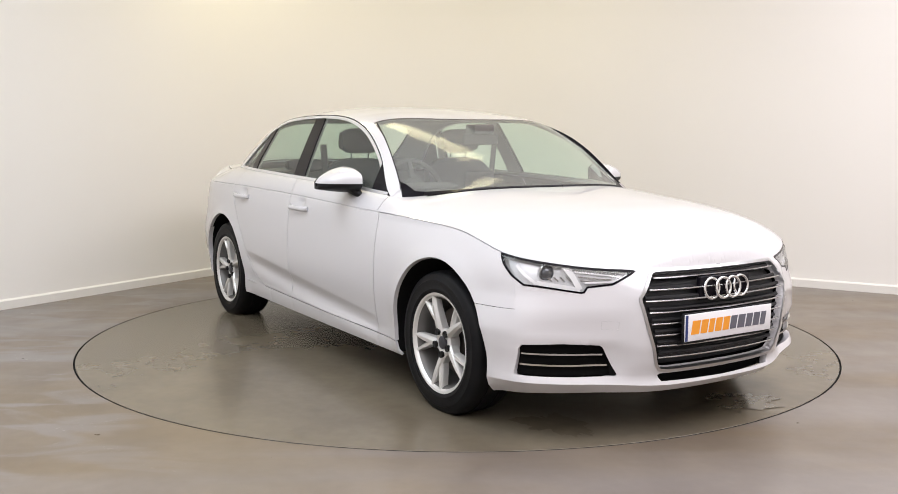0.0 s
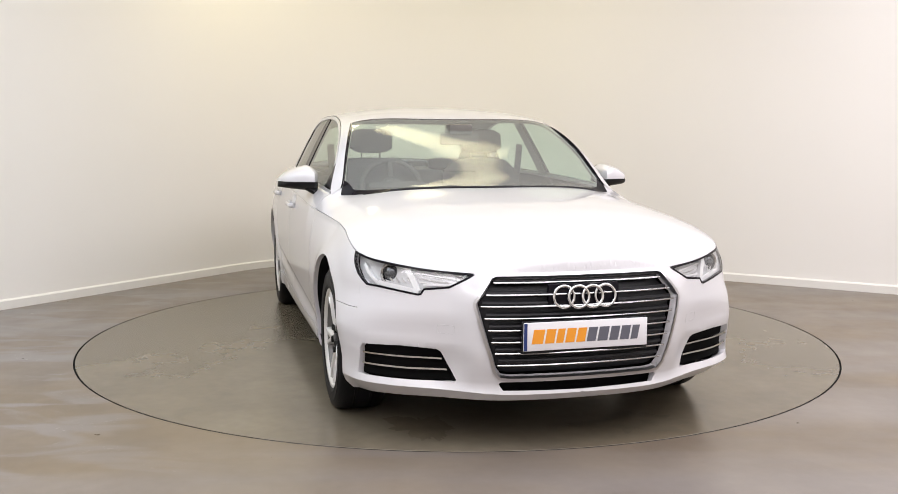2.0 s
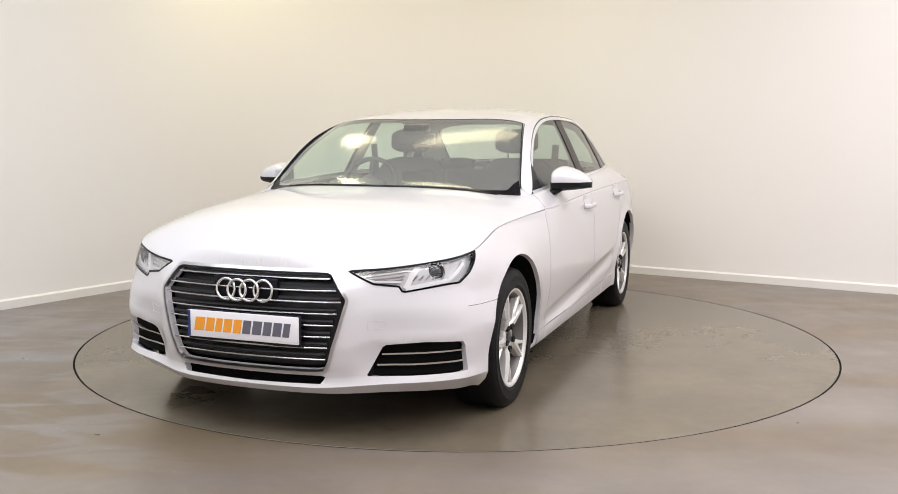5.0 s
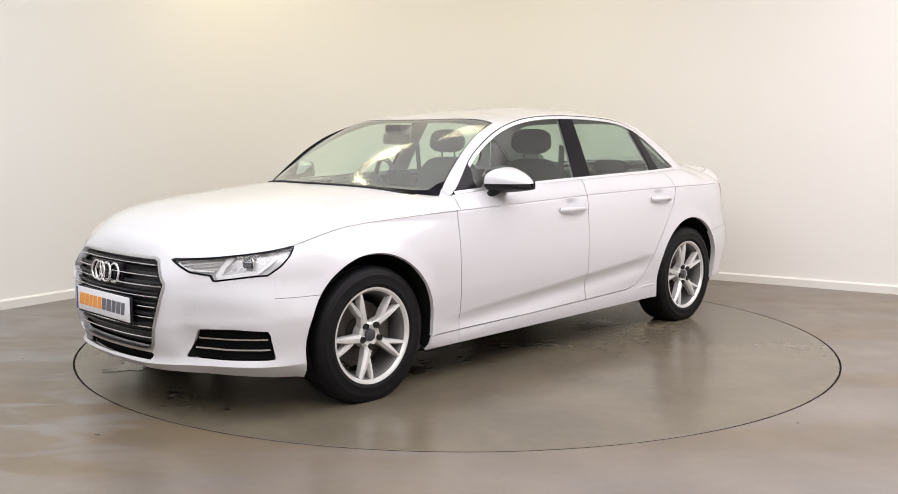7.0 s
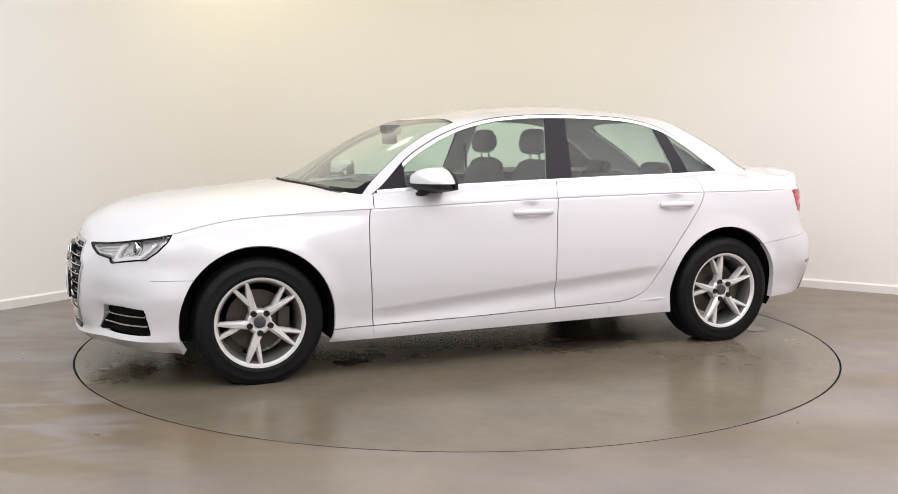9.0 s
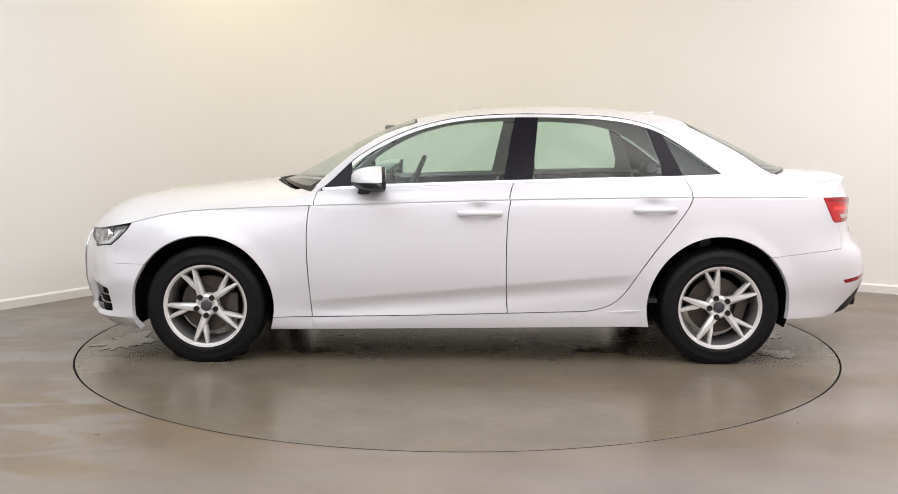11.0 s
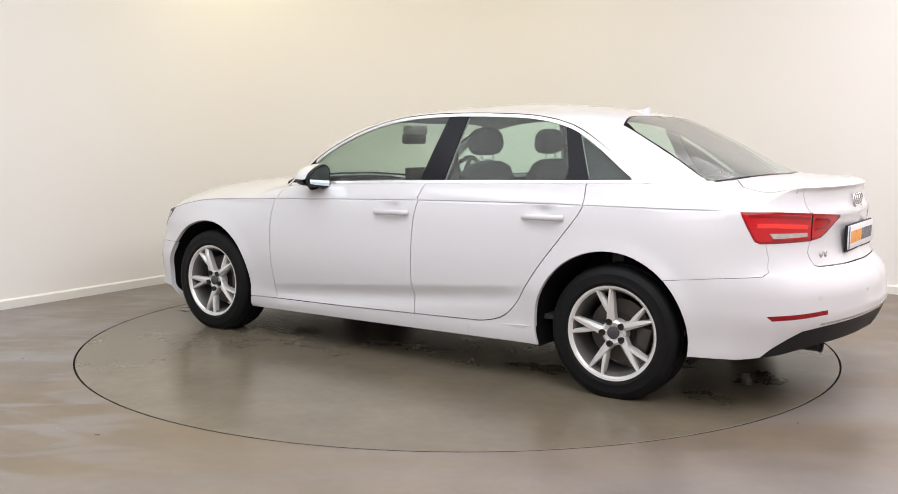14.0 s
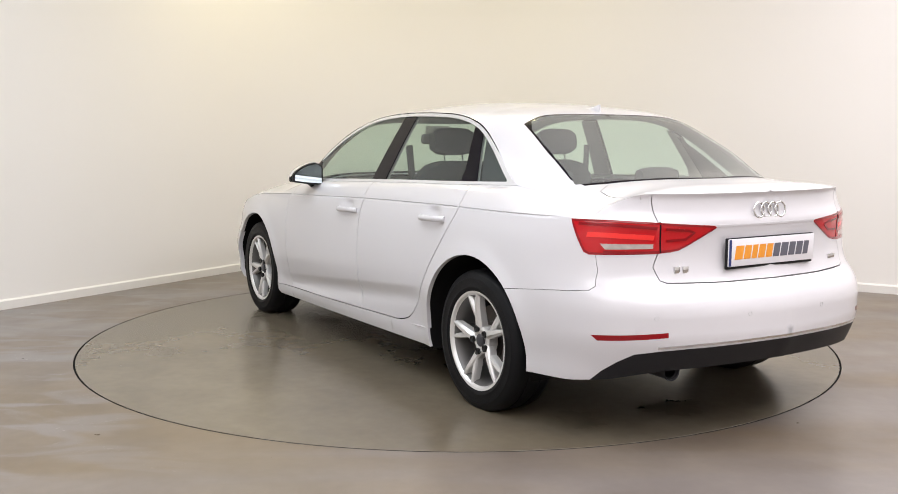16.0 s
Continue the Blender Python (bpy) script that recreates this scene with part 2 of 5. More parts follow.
def ribbon(line, width):
    """The outline of a narrow strip along a line."""
    p = dense(line, 0.03)
    d = np.gradient(p, axis=0)
    n = np.stack([-d[:, 1], d[:, 0]], 1) / np.maximum(np.linalg.norm(d, axis=1), 1e-9)[:, None]
    return np.r_[p + n * width / 2, (p - n * width / 2)[::-1]]


def inside(pts, poly):
    x, y = pts[:, 0], pts[:, 1]
    hit = np.zeros(len(pts), bool)
    q = np.asarray(poly)
    for (x0, y0), (x1, y1) in zip(q, np.roll(q, -1, 0)):
        if y0 != y1:
            c = (y0 > y) != (y1 > y)
            hit ^= c & (x < (x1 - x0) * (y - y0) / (y1 - y0) + x0)
    return hit


def sheet(domain, grid, regions, lift):
    """Cut a surface into panels. domain: outline in the surface's own two numbers; regions: (name, outline), the first that
    holds a place wins; lift: to x, y, z. Gives name -> (places, triangles)."""
    loops = [np.asarray(domain)] + [np.asarray(r[1]) for r in regions if r[1] is not None]
    pts, edges = [], []
    for lp in loops:
        k = len(pts)
        pts += [tuple(p) for p in lp]
        edges += [(k + i, k + (i + 1) % len(lp)) for i in range(len(lp))]
    g = np.asarray(grid)
    g = g[inside(g, domain)]
    pts += [tuple(p) for p in g]
    v, _, f = delaunay_2d_cdt([Vector(p) for p in pts], edges, [], 0, 1e-5)[:3]
    v = np.array([tuple(p) for p in v])
    f = np.array([t for t in f if len(t) == 3])
    c = v[f].mean(1)
    left = inside(c, loops[0])
    places = lift(v)
    out = {}
    for name, outline in regions:
        pick = left & (inside(c, outline) if outline is not None else True)
        left &= ~pick
        if name and pick.any():
            old = out.get(name)
            out[name] = (places, np.r_[old[1], f[pick]] if old else f[pick])
    return out


def panel(pieces, mirror="none", lip=0.012, outward=(0, 1, 0), shift=0.0, weld=1e-4):
    """A mesh from pieces of sheets, with its edges turned in. mirror: none, over (the other side) or both (one mesh across)."""
    bm = bmesh.new()
    for places, tris in pieces:
        made = {}
        for t in tris:
            vs = []
            for i in t:
                if i not in made:
                    made[i] = bm.verts.new(places[i])
                vs.append(made[i])
            if len(set(vs)) == 3:
                bm.faces.new(vs)
    bmesh.ops.remove_doubles(bm, verts=bm.verts, dist=weld)
    if mirror == "both":
        g = bmesh.ops.duplicate(bm, geom=bm.verts[:] + bm.edges[:] + bm.faces[:])["geom"]
        for q in g:
            if isinstance(q, bmesh.types.BMVert):
                q.co.y = -q.co.y
        bmesh.ops.reverse_faces(bm, faces=[q for q in g if isinstance(q, bmesh.types.BMFace)])
        bmesh.ops.remove_doubles(bm, verts=bm.verts, dist=3e-4)
    bmesh.ops.recalc_face_normals(bm, faces=bm.faces)
    bm.normal_update()
    total = sum((f.normal.dot(Vector(outward)) * f.calc_area() for f in bm.faces if f.calc_center_median().y > -1e-3), 0.0)
    if total < 0:
        bmesh.ops.reverse_faces(bm, faces=bm.faces)
        bm.normal_update()
    if shift:
        for vtx, nrm in [(q, q.normal.copy()) for q in bm.verts]:
            vtx.co += nrm * shift
    if lip:
        edge = [e for e in bm.edges if e.is_boundary and not (abs(e.verts[0].co.y) < 1e-3 and abs(e.verts[1].co.y) < 1e-3)]
        nrm = {q: q.normal.copy() for e in edge for q in e.verts}
        place = {tuple(np.round(q.co, 6)): n for q, n in nrm.items()}
        r = bmesh.ops.extrude_edge_only(bm, edges=edge)
        for q in r["geom"]:
            if isinstance(q, bmesh.types.BMVert):
                q.co -= place.get(tuple(np.round(q.co, 6)), Vector((0, 0, 0))) * lip
    if mirror == "over":
        for q in bm.verts:
            q.co.y = -q.co.y
        bmesh.ops.reverse_faces(bm, faces=bm.faces)
    return bm


# ---------------------------------------------------------------- the room
def build_room():
    # wall line: along the left wall, round the cove, along the right wall, and back behind the camera
    line = [room(ROOM_L, 0)]
    for k in range(25):
        a = radians(90 * k / 24)
        line.append(room(COVE * (1 - math.sin(a)), COVE * (1 - math.cos(a))))
    line.append(room(0, ROOM_R))
    line.append(room(ROOM_L, ROOM_R))
    n = len(line)

    def run(name, i0, i1, thick, h0, h1, mat, proud=0.0, bevel=0.0):
        bm = bmesh.new()
        pts = [line[i % n] for i in range(i0, i1 + 1)]
        rows = []
        for i, p in enumerate(pts):
            d = (pts[min(i + 1, len(pts) - 1)] - pts[max(i - 1, 0)]).normalized()
            out = Vector((-d.y, d.x))
            a, b = p - out * proud, p + out * thick
            c = p - out * (proud - bevel)
            rows.append([bm.verts.new((q.x, q.y, z)) for q, z in ((a, h0), (a, h1 - bevel), (c, h1), (b, h1), (b, h0))])
        for p, q in zip(rows, rows[1:]):
            for k in range(5):
                bm.faces.new((p[k], q[k], q[(k + 1) % 5], p[(k + 1) % 5]))
        bm.faces.new(rows[0])
        bm.faces.new(rows[-1][::-1])
        bmesh.ops.recalc_face_normals(bm, faces=bm.faces)
        ob = part(name, bm, mat)
        return tagged(ob, kind="structure")

    tagged(run("wall_back", 0, 26, 0.15, 0, ROOM_H, WALL), "smooth cream painted wall with a rounded corner", "wall")
    tagged(run("wall_front", 26, 28, 0.15, 0, ROOM_H, WALL), "plain cream painted wall", "wall")
    tagged(run("baseboard", 0, 26, 0.0, 0, 0.072, SKIRT, 0.018, 0.012), "low white painted skirting board", "baseboard")
    # floor with the round opening, and ceiling
    bm = bmesh.new()
    outer = [room(-0.4, -0.4), room(-0.4, ROOM_R + 0.4), room(ROOM_L + 0.4, ROOM_R + 0.4), room(ROOM_L + 0.4, -0.4)]
    steps = 128
    ring = [bm.verts.new(((TABLE_R + 0.0040) * math.cos(2 * math.pi * k / steps), (TABLE_R + 0.0040) * math.sin(2 * math.pi * k / steps), 0)) for k in range(steps)]
    corner = [bm.verts.new((p.x, p.y, 0)) for p in outer]
    edges = [bm.edges.new((ring[k], ring[(k + 1) % steps])) for k in range(steps)]
    edges += [bm.edges.new((corner[k], corner[(k + 1) % 4])) for k in range(4)]
    bmesh.ops.triangle_fill(bm, edges=edges, use_beauty=True)
    for f in bm.faces[:]:
        if f.calc_center_median().length < TABLE_R * 0.9:
            bm.faces.remove(f)
    for f in bm.faces:
        if f.normal.z < 0:
            f.normal_flip()
    rim = [e for e in bm.edges if e.is_boundary and e.calc_length() < 0.3]
    r = bmesh.ops.extrude_edge_only(bm, edges=rim)
    bmesh.ops.translate(bm, vec=(0, 0, -0.06), verts=[v for v in r["geom"] if isinstance(v, bmesh.types.BMVert)])
    tagged(part("floor", bm, FLOOR, smooth=False), "worn grey-brown sealed concrete floor", "floor", kind="structure")
    bm = lathe([(0.0, -0.06), (TABLE_R + 0.3, -0.06), (TABLE_R + 0.3, -0.2), (0.0, -0.2)], 96)
    move(bm, pose(0, 0, 0, 90) )
    tagged(part("floor_pit", bm, DARK), "dark gap beneath the turntable", "pit", kind="structure")
    bm = bmesh.new()
    bm.faces.new([bm.verts.new((p.x, p.y, ROOM_H)) for p in outer])
    tagged(part("ceiling", bm, CEIL, smooth=False), "plain white ceiling", "ceiling", kind="structure")


build_room()


def build_turntable():
    steps = 160
    bm = bmesh.new()
    rings = []
    for r, z in ((TABLE_R - 0.004, -0.05), (TABLE_R - 0.004, -0.004), (TABLE_R - 0.008, 0.0)):
        rings.append([bm.verts.new((r * math.cos(2 * math.pi * k / steps), r * math.sin(2 * math.pi * k / steps), z)) for k in range(steps)])
    for p, q in zip(rings, rings[1:]):
        for k in range(steps):
            bm.faces.new((p[k], p[(k + 1) % steps], q[(k + 1) % steps], q[k]))
    bm.faces.new(rings[-1])
    bmesh.ops.recalc_face_normals(bm, faces=bm.faces)
    table = part("turntable", bm, TABLE)
    # Black ring just under floor level stands in for the shade in the gap.
    bm = bmesh.new()
    rings = [[bm.verts.new((r * math.cos(2 * math.pi * k / steps), r * math.sin(2 * math.pi * k / steps), z)) for k in range(steps)] for r, z in ((TABLE_R - 0.0065, -0.0010), (TABLE_R + 0.0030, -0.0010), (TABLE_R + 0.0030, -0.03))]
    for p, q in zip(rings, rings[1:]):
        for k in range(steps):
            bm.faces.new((p[k], q[k], q[(k + 1) % steps], p[(k + 1) % steps]))
    bmesh.ops.recalc_face_normals(bm, faces=bm.faces)
    part("gap_shade", bm, VOID, table, "black ring in place of the shaded gap round the turntable")
    # wet patches left by the tyres
    for x, y, rx, ry, seed in ((-3.22, 0.62, 0.17, 0.15, 1), (-3.28, 0.12, 0.16, 0.24, 2), (-2.25, 0.55, 0.24, 0.12, 3), (0.62, 0.35, 0.20, 0.30, 4), (-0.75, -0.25, 0.22, 0.16, 5), (-0.55, 0.60, 0.16, 0.10, 6), (0.45, -0.55, 0.22, 0.14, 8)):
        bm = bmesh.new()
        pts = []
        for k in range(150):
            a = 2 * math.pi * k / 150
            g = 0.70 + sum(h * noise.noise((q * math.cos(a) + 9 * seed, q * math.sin(a), seed * 1.7)) for q, h in ((1.2, 0.45), (3.0, 0.30), (7.0, 0.20), (16.0, 0.12)))
            g = max(0.18, g)
            pts.append(bm.verts.new((x - OFF.x + rx * g * math.cos(a), y - OFF.y + ry * g * math.sin(a), 0.0022)))
        f = bm.faces.new(pts)
        if f.normal.z < 0:
            f.normal_flip()
        part("wet_patch", bm, WET, table, "thin puddle of water", smooth=False)
    return tagged(table, "round concrete turntable set flush in the floor", "turntable")


turntable = build_turntable()

# ---------------------------------------------------------------- the car: body surfaces
# car axes: x ahead from the front axle, y to its left, z up from the ground
car = new("car")
tagged(car, "white four-door saloon with silver alloy wheels on the turntable", "car")


def cpart(name, bm, material, parent=None, label="", smooth=True):
    return part(name, move(bm, Matrix.Translation(-OFF)), material, parent or car, label, smooth)


# widest outline of the body seen from above, from the nose to the tail
OUTLINE = [(0.864, 0.0), (0.854, 0.2), (0.820, 0.385), (0.773, 0.485), (0.705, 0.605), (0.62, 0.73), (0.545, 0.81),
           (0.45, 0.862), (0.3, 0.893), (0.1, 0.908), (-0.3, 0.914), (-0.9, 0.918), (-1.65, 0.921), (-2.3, 0.921), (-2.8, 0.918),
           (-3.1, 0.905), (-3.3, 0.879), (-3.48, 0.822), (-3.62, 0.73), (-3.73, 0.56), (-3.80, 0.31), (-3.83, 0.0)]
_o = np.array(OUTLINE)
_len = np.r_[0, np.cumsum(np.linalg.norm(np.diff(_o, axis=0), axis=1))]
S_END = float(_len[-1])
_SS = np.linspace(0, S_END, 900)
_BX, _BY = hermite(_SS, list(zip(_len, _o[:, 0]))), hermite(_SS, list(zip(_len, _o[:, 1])))
FLANK = [(0.15, 0.850), (0.20, 0.880), (0.25, 0.892), (0.285, 0.895), (0.31, 0.895), (0.36, 0.899), (0.42, 0.909), (0.48, 0.917), (0.6, 0.921),
         (0.72, 0.916), (0.82, 0.906), (0.87, 0.896), (0.90, 0.888), (0.93, 0.880), (1.05, 0.835)]
NOSE = [(0.15, 0.0), (0.235, 0.0), (0.27, 0.0), (0.33, 0.006), (0.42, 0.0), (0.52, 0.0), (0.6, 0.008), (0.66, 0.022), (0.715, 0.044), (0.8, 0.09)]
TAIL = [(0.15, 0.25), (0.25, 0.10), (0.32, 0.05), (0.40, 0.012), (0.46, -0.004), (0.50, 0.0), (0.58, 0.008), (0.63, 0.04), (0.67, 0.085), (0.72, 0.112), (0.80, 0.122), (0.86, 0.118),
        (0.90, 0.112), (0.95, 0.135), (1.0, 0.140), (1.035, 0.125), (1.06, 0.13)]
CREST = [(0.82, 0.716), (0.72, 0.727), (0.60, 0.750), (0.50, 0.768), (0.41, 0.785), (0.31, 0.808), (0.14, 0.838), (-0.19, 0.862), (-0.59, 0.880),
         (-1.16, 0.899), (-1.66, 0.914), (-2.08, 0.922), (-2.67, 0.929), (-3.1, 0.929), (-3.36, 0.930)]
ARCHES = ((0.009, 0.325, 0.389), (-2.805, 0.325, 0.392))


def door_crease(x):
    return 0.374 + np.clip(-np.asarray(x, float) - 0.8, -0.4, 1.7) * 0.088


def lip_z(by):
    return 0.236 + 0.022 * np.clip((np.asarray(by, float) - 0.30) / 0.5, 0, 1)


def flank(p):
    """Lower body: (distance round the outline, height) to x, y, z."""
    p = np.asarray(p, float)
    s, z = p[:, 0], p[:, 1]
    bx, by = np.interp(s, _SS, _BX), np.interp(s, _SS, _BY)
    y = by * hermite(z, FLANK) / 0.921
    fw = np.clip((bx - 0.05) / 0.8, 0, 1) ** 1.5
    rw = np.clip((-2.85 - bx) / 0.98, 0, 1) ** 1.3
    x = bx - fw * hermite(z, NOSE) + rw * hermite(z, TAIL)
    side = np.clip((by - 0.8) / 0.1, 0, 1)
    for ax, az, ar in ARCHES:
        r = np.hypot(bx - ax, z - az)
        y = y + side * 0.012 * np.exp(-(((r - ar) / 0.045) ** 2)) * (z > 0.2)
    # the sharp crease low on the doors, with a hollow below it
    below = door_crease(bx) - z
    door = np.clip((-bx - 0.42) / 0.25, 0, 1) * np.clip((bx + 2.42) / 0.2, 0, 1)
    y = y - door * 0.014 * np.clip(below / 0.045, 0, 1) * np.clip((0.125 - below) / 0.055, 0, 1)
    # the wings lean in over the front wheels
    lean = np.clip((z - 0.66) / 0.18, 0, 1)
    y = y - 0.056 * lean**1.8 * np.clip((bx + 0.75) / 0.7, 0, 1) * np.clip(by / 0.85, 0, 1) ** 2
    # the sharp shoulder line along the doors: a fine groove
    under = crest_z(s) - z
    y = y - 0.0055 * np.clip(1 - np.abs(under - 0.006) / 0.005, 0, 1) * side * np.clip((-bx - 0.58) / 0.04, 0, 1) * np.clip((bx + 3.40) / 0.1, 0, 1)
    # ledge of the bumper above the air vents
    drop = (0.402 + 0.105 * (by - 0.444)) - z
    ledge = np.clip(drop / 0.012, 0, 1) * np.clip((0.17 - drop) / 0.10, 0, 1) * np.clip((by - 0.45) / 0.08, 0, 1) * np.clip((bx - 0.42) / 0.12, 0, 1)
    x = x - 0.011 * ledge
    # lip of the front bumper: undercut below its edge, a shelf above it
    fore = np.clip((bx - 0.36) / 0.10, 0, 1)
    lip = lip_z(by)
    x = x - fore * (1.1 * np.clip(lip - z, 0, 0.09) + 0.012 * np.clip((z - lip) / 0.03, 0, 1) * np.clip((0.40 - z) / 0.10, 0, 1))
    y = y - fore * np.clip((by - 0.5) / 0.3, 0, 1) * 0.5 * np.clip(lip - z, 0, 0.09)
    # break in the bumper below the headlights
    x = x + 0.006 * fore * np.clip(1 - np.abs(z - 0.545) / 0.05, 0, 1) * np.clip((by - 0.46) / 0.08, 0, 1)
    # the grille stands proud of the bumper
    x = x + 0.022 * fore * np.clip((0.52 - by) / 0.07, 0, 1) * np.clip((z - 0.27) / 0.06, 0, 1) * np.clip((0.715 - z) / 0.09, 0, 1)
    # full lower corners of the front bumper
    x = x + 0.022 * np.clip((0.46 - z) / 0.08, 0, 1) * np.clip((by - 0.55) / 0.18, 0, 1) * np.clip((bx - 0.40) / 0.12, 0, 1)
    y = y + 0.042 * np.clip((0.62 - z) / 0.15, 0, 1) * np.clip((bx - 0.2) / 0.25, 0, 1) * np.clip((by - 0.6) / 0.2, 0, 1)
    # finger bowls behind the handles
    for hx, hz in ((-1.50, 0.855), (-2.445, 0.874)):
        y = y - 0.022 * np.exp(-(((bx - hx) / 0.052) ** 2) - ((z - hz - 0.008) / 0.027) ** 2)
    return np.stack([x, y, z], 1)


_mid = int(np.argmin(np.abs(_BX + 1.3)))


def s_at_x(x, z):
    """Where on the outline the flank has this x at this height."""
    q = flank(np.stack([_SS, np.full_like(_SS, z)], 1))
    return float(np.interp(-x, -q[:, 0], _SS))


def s_at_y(y, z, rear=False):
    q = flank(np.stack([_SS, np.full_like(_SS, z)], 1))
    if rear:
        return float(np.interp(-y, -q[_mid:, 1], _SS[_mid:]))
    return float(np.interp(y, q[:_mid, 1], _SS[:_mid]))


def side_pts(pts):
    return [(s_at_x(x, z), z) for x, z in pts]


def front_pts(pts):
    return [(s_at_y(y, z), z) for y, z in pts]


def rear_pts(pts):
    return [(s_at_y(y, z, True), z) for y, z in pts]


def crest_z(s):
    """Height of the upper edge of the flank: bonnet edge, shoulder line, boot lip."""
    x, y = np.interp(s, _SS, _BX), np.interp(s, _SS, _BY)
    z = hermite(x, CREST)
    back = np.clip((-3.50 - x) / 0.20, 0, 1)
    return z + (1.024 - z) * (3 * back**2 - 2 * back**3)


_tops = np.linspace(0, S_END, 260)
TOP_LINE = np.stack([_tops, crest_z(_tops)], 1)
SHOULDER = flank(TOP_LINE)


def y_crest(x):
    return np.interp(-np.asarray(x, float), -SHOULDER[:, 0], SHOULDER[:, 1])


def z_crest(x):
    return np.interp(-np.asarray(x, float), -SHOULDER[:, 0], SHOULDER[:, 2])


BONNET = [(0.8201, 0.715), (0.816, 0.735), (0.806, 0.762), (0.785, 0.793), (0.75, 0.817), (0.69, 0.852), (0.63, 0.876), (0.437, 0.920), (0.246, 0.944), (0.058, 0.963),
          (-0.13, 0.980), (-0.28, 0.992), (-0.7, 1.005)]
BELT_Z = [(-0.55, 0.950), (-0.646, 0.955), (-0.95, 0.974), (-1.145, 0.981), (-1.46, 0.993), (-1.77, 1.002), (-2.08, 1.011), (-2.535, 1.021), (-2.915, 1.033)]
BELT_Y = [(-0.55, 0.785), (-0.65, 0.797), (-1.2, 0.818), (-1.8, 0.820), (-2.4, 0.793), (-2.915, 0.737)]
DECK = [(-2.7, 1.078), (-3.2, 1.072), (-3.38, 1.066), (-3.53, 1.056), (-3.64, 1.047), (-3.69, 1.030)]


def belt_z(x):
    return hermite(x, BELT_Z)


def belt_y(x):
    return hermite(x, BELT_Y)


def deck(p):
    """Bonnet, shoulder and boot deck: plan place to x, y, z."""
    p = np.asarray(p, float)
    x, y = p[:, 0], np.abs(p[:, 1])
    yc, zc = np.maximum(y_crest(x), 1e-4), z_crest(x)
    f = np.clip(y / yc, 0, 1)
    n = np.interp(-x, [-0.8, -0.5, 0.0, 0.5], [2.5, 3.0, 3.0, 3.6])
    hood = zc + (hermite(x, BONNET) - zc) * (1 - f**n)
    t = np.clip((yc - y) / np.maximum(yc - belt_y(x), 1e-3), 0, 1)
    belt = zc + (belt_z(x) - zc) * (1 - (1 - t) ** 1.8)
    boot = zc + (hermite(x, DECK) - zc) * (1 - f**3.6)
    def blend(a, b):
        w = np.clip((x - a) / (b - a), 0, 1)
        return w * w * (3 - 2 * w)
    k, q = blend(-0.36, -0.68), blend(-2.88, -3.20)
    z = hood * (1 - k) + belt * k
    z = z * (1 - q) + boot * q
    return np.stack([x, p[:, 1], z], 1)


# greenhouse: side sheet, and a cap of windscreen, roof and rear window
RAIL = [(-0.60, 0.945), (-0.66, 0.985), (-0.73, 1.05), (-0.81, 1.125), (-0.966, 1.222), (-1.123, 1.292), (-1.282, 1.338), (-1.442, 1.364), (-1.786, 1.380), (-2.075, 1.374),
        (-2.25, 1.362), (-2.41, 1.332), (-2.52, 1.292), (-2.665, 1.205), (-2.785, 1.118), (-2.872, 1.057), (-2.915, 1.033)]
CENTRE = [(-0.325, 0.988), (-0.433, 1.036), (-0.657, 1.155), (-0.804, 1.228), (-1.022, 1.318), (-1.10, 1.345), (-1.202, 1.372), (-1.38, 1.402), (-1.556, 1.423), (-1.73, 1.435),
          (-1.905, 1.441), (-2.078, 1.439), (-2.249, 1.427), (-2.419, 1.410), (-2.589, 1.380), (-2.707, 1.343), (-2.928, 1.245), (-3.096, 1.170), (-3.264, 1.096), (-3.38, 1.066)]
FOOT_F = [(-0.325, 0.0), (-0.338, 0.2), (-0.38, 0.40), (-0.46, 0.58), (-0.55, 0.715), (-0.60, 0.79)]
FOOT_R = [(-2.915, 0.737), (-3.01, 0.716), (-3.1, 0.672), (-3.19, 0.60), (-3.28, 0.45), (-3.345, 0.25), (-3.38, 0.0)]


def side_y(x, z):
    h = z - belt_z(x)
    return belt_y(x) - 0.46 * h - 0.15 * h * h


def tumble(p):
    """Side windows: (x, z) to x, y, z."""
    p = np.asarray(p, float)
    return np.stack([p[:, 0], side_y(p[:, 0], p[:, 1]), p[:, 1]], 1)


def cap_y(x):
    x = np.asarray(x, float)
    mid = side_y(x, hermite(x, RAIL))
    return np.where(x > -0.60, hermite(x, FOOT_F), np.where(x < -2.915, hermite(x, FOOT_R), mid))


def cap(p):
    p = np.asarray(p, float)
    x, y = p[:, 0], np.abs(p[:, 1])
    yr = np.maximum(cap_y(x), 1e-4)
    base = deck(np.stack([x, yr], 1))[:, 2]
    edge = np.where((x > -0.60) | (x < -2.915), base, hermite(x, RAIL))
    f = np.clip(y / yr, 0, 1)
    n = np.interp(-x, [0.35, 0.8, 1.1, 1.35, 1.6, 2.1, 2.4, 2.65, 2.95, 3.25], [2.2, 3.6, 6.5, 3.4, 2.4, 2.3, 3.0, 6.5, 6.0, 3.5])
    z = edge + (hermite(x, CENTRE) - edge) * (1 - f**n)
    return np.stack([x, p[:, 1], z], 1)


# ---------------------------------------------------------------- the car: panels
GAP = 0.005


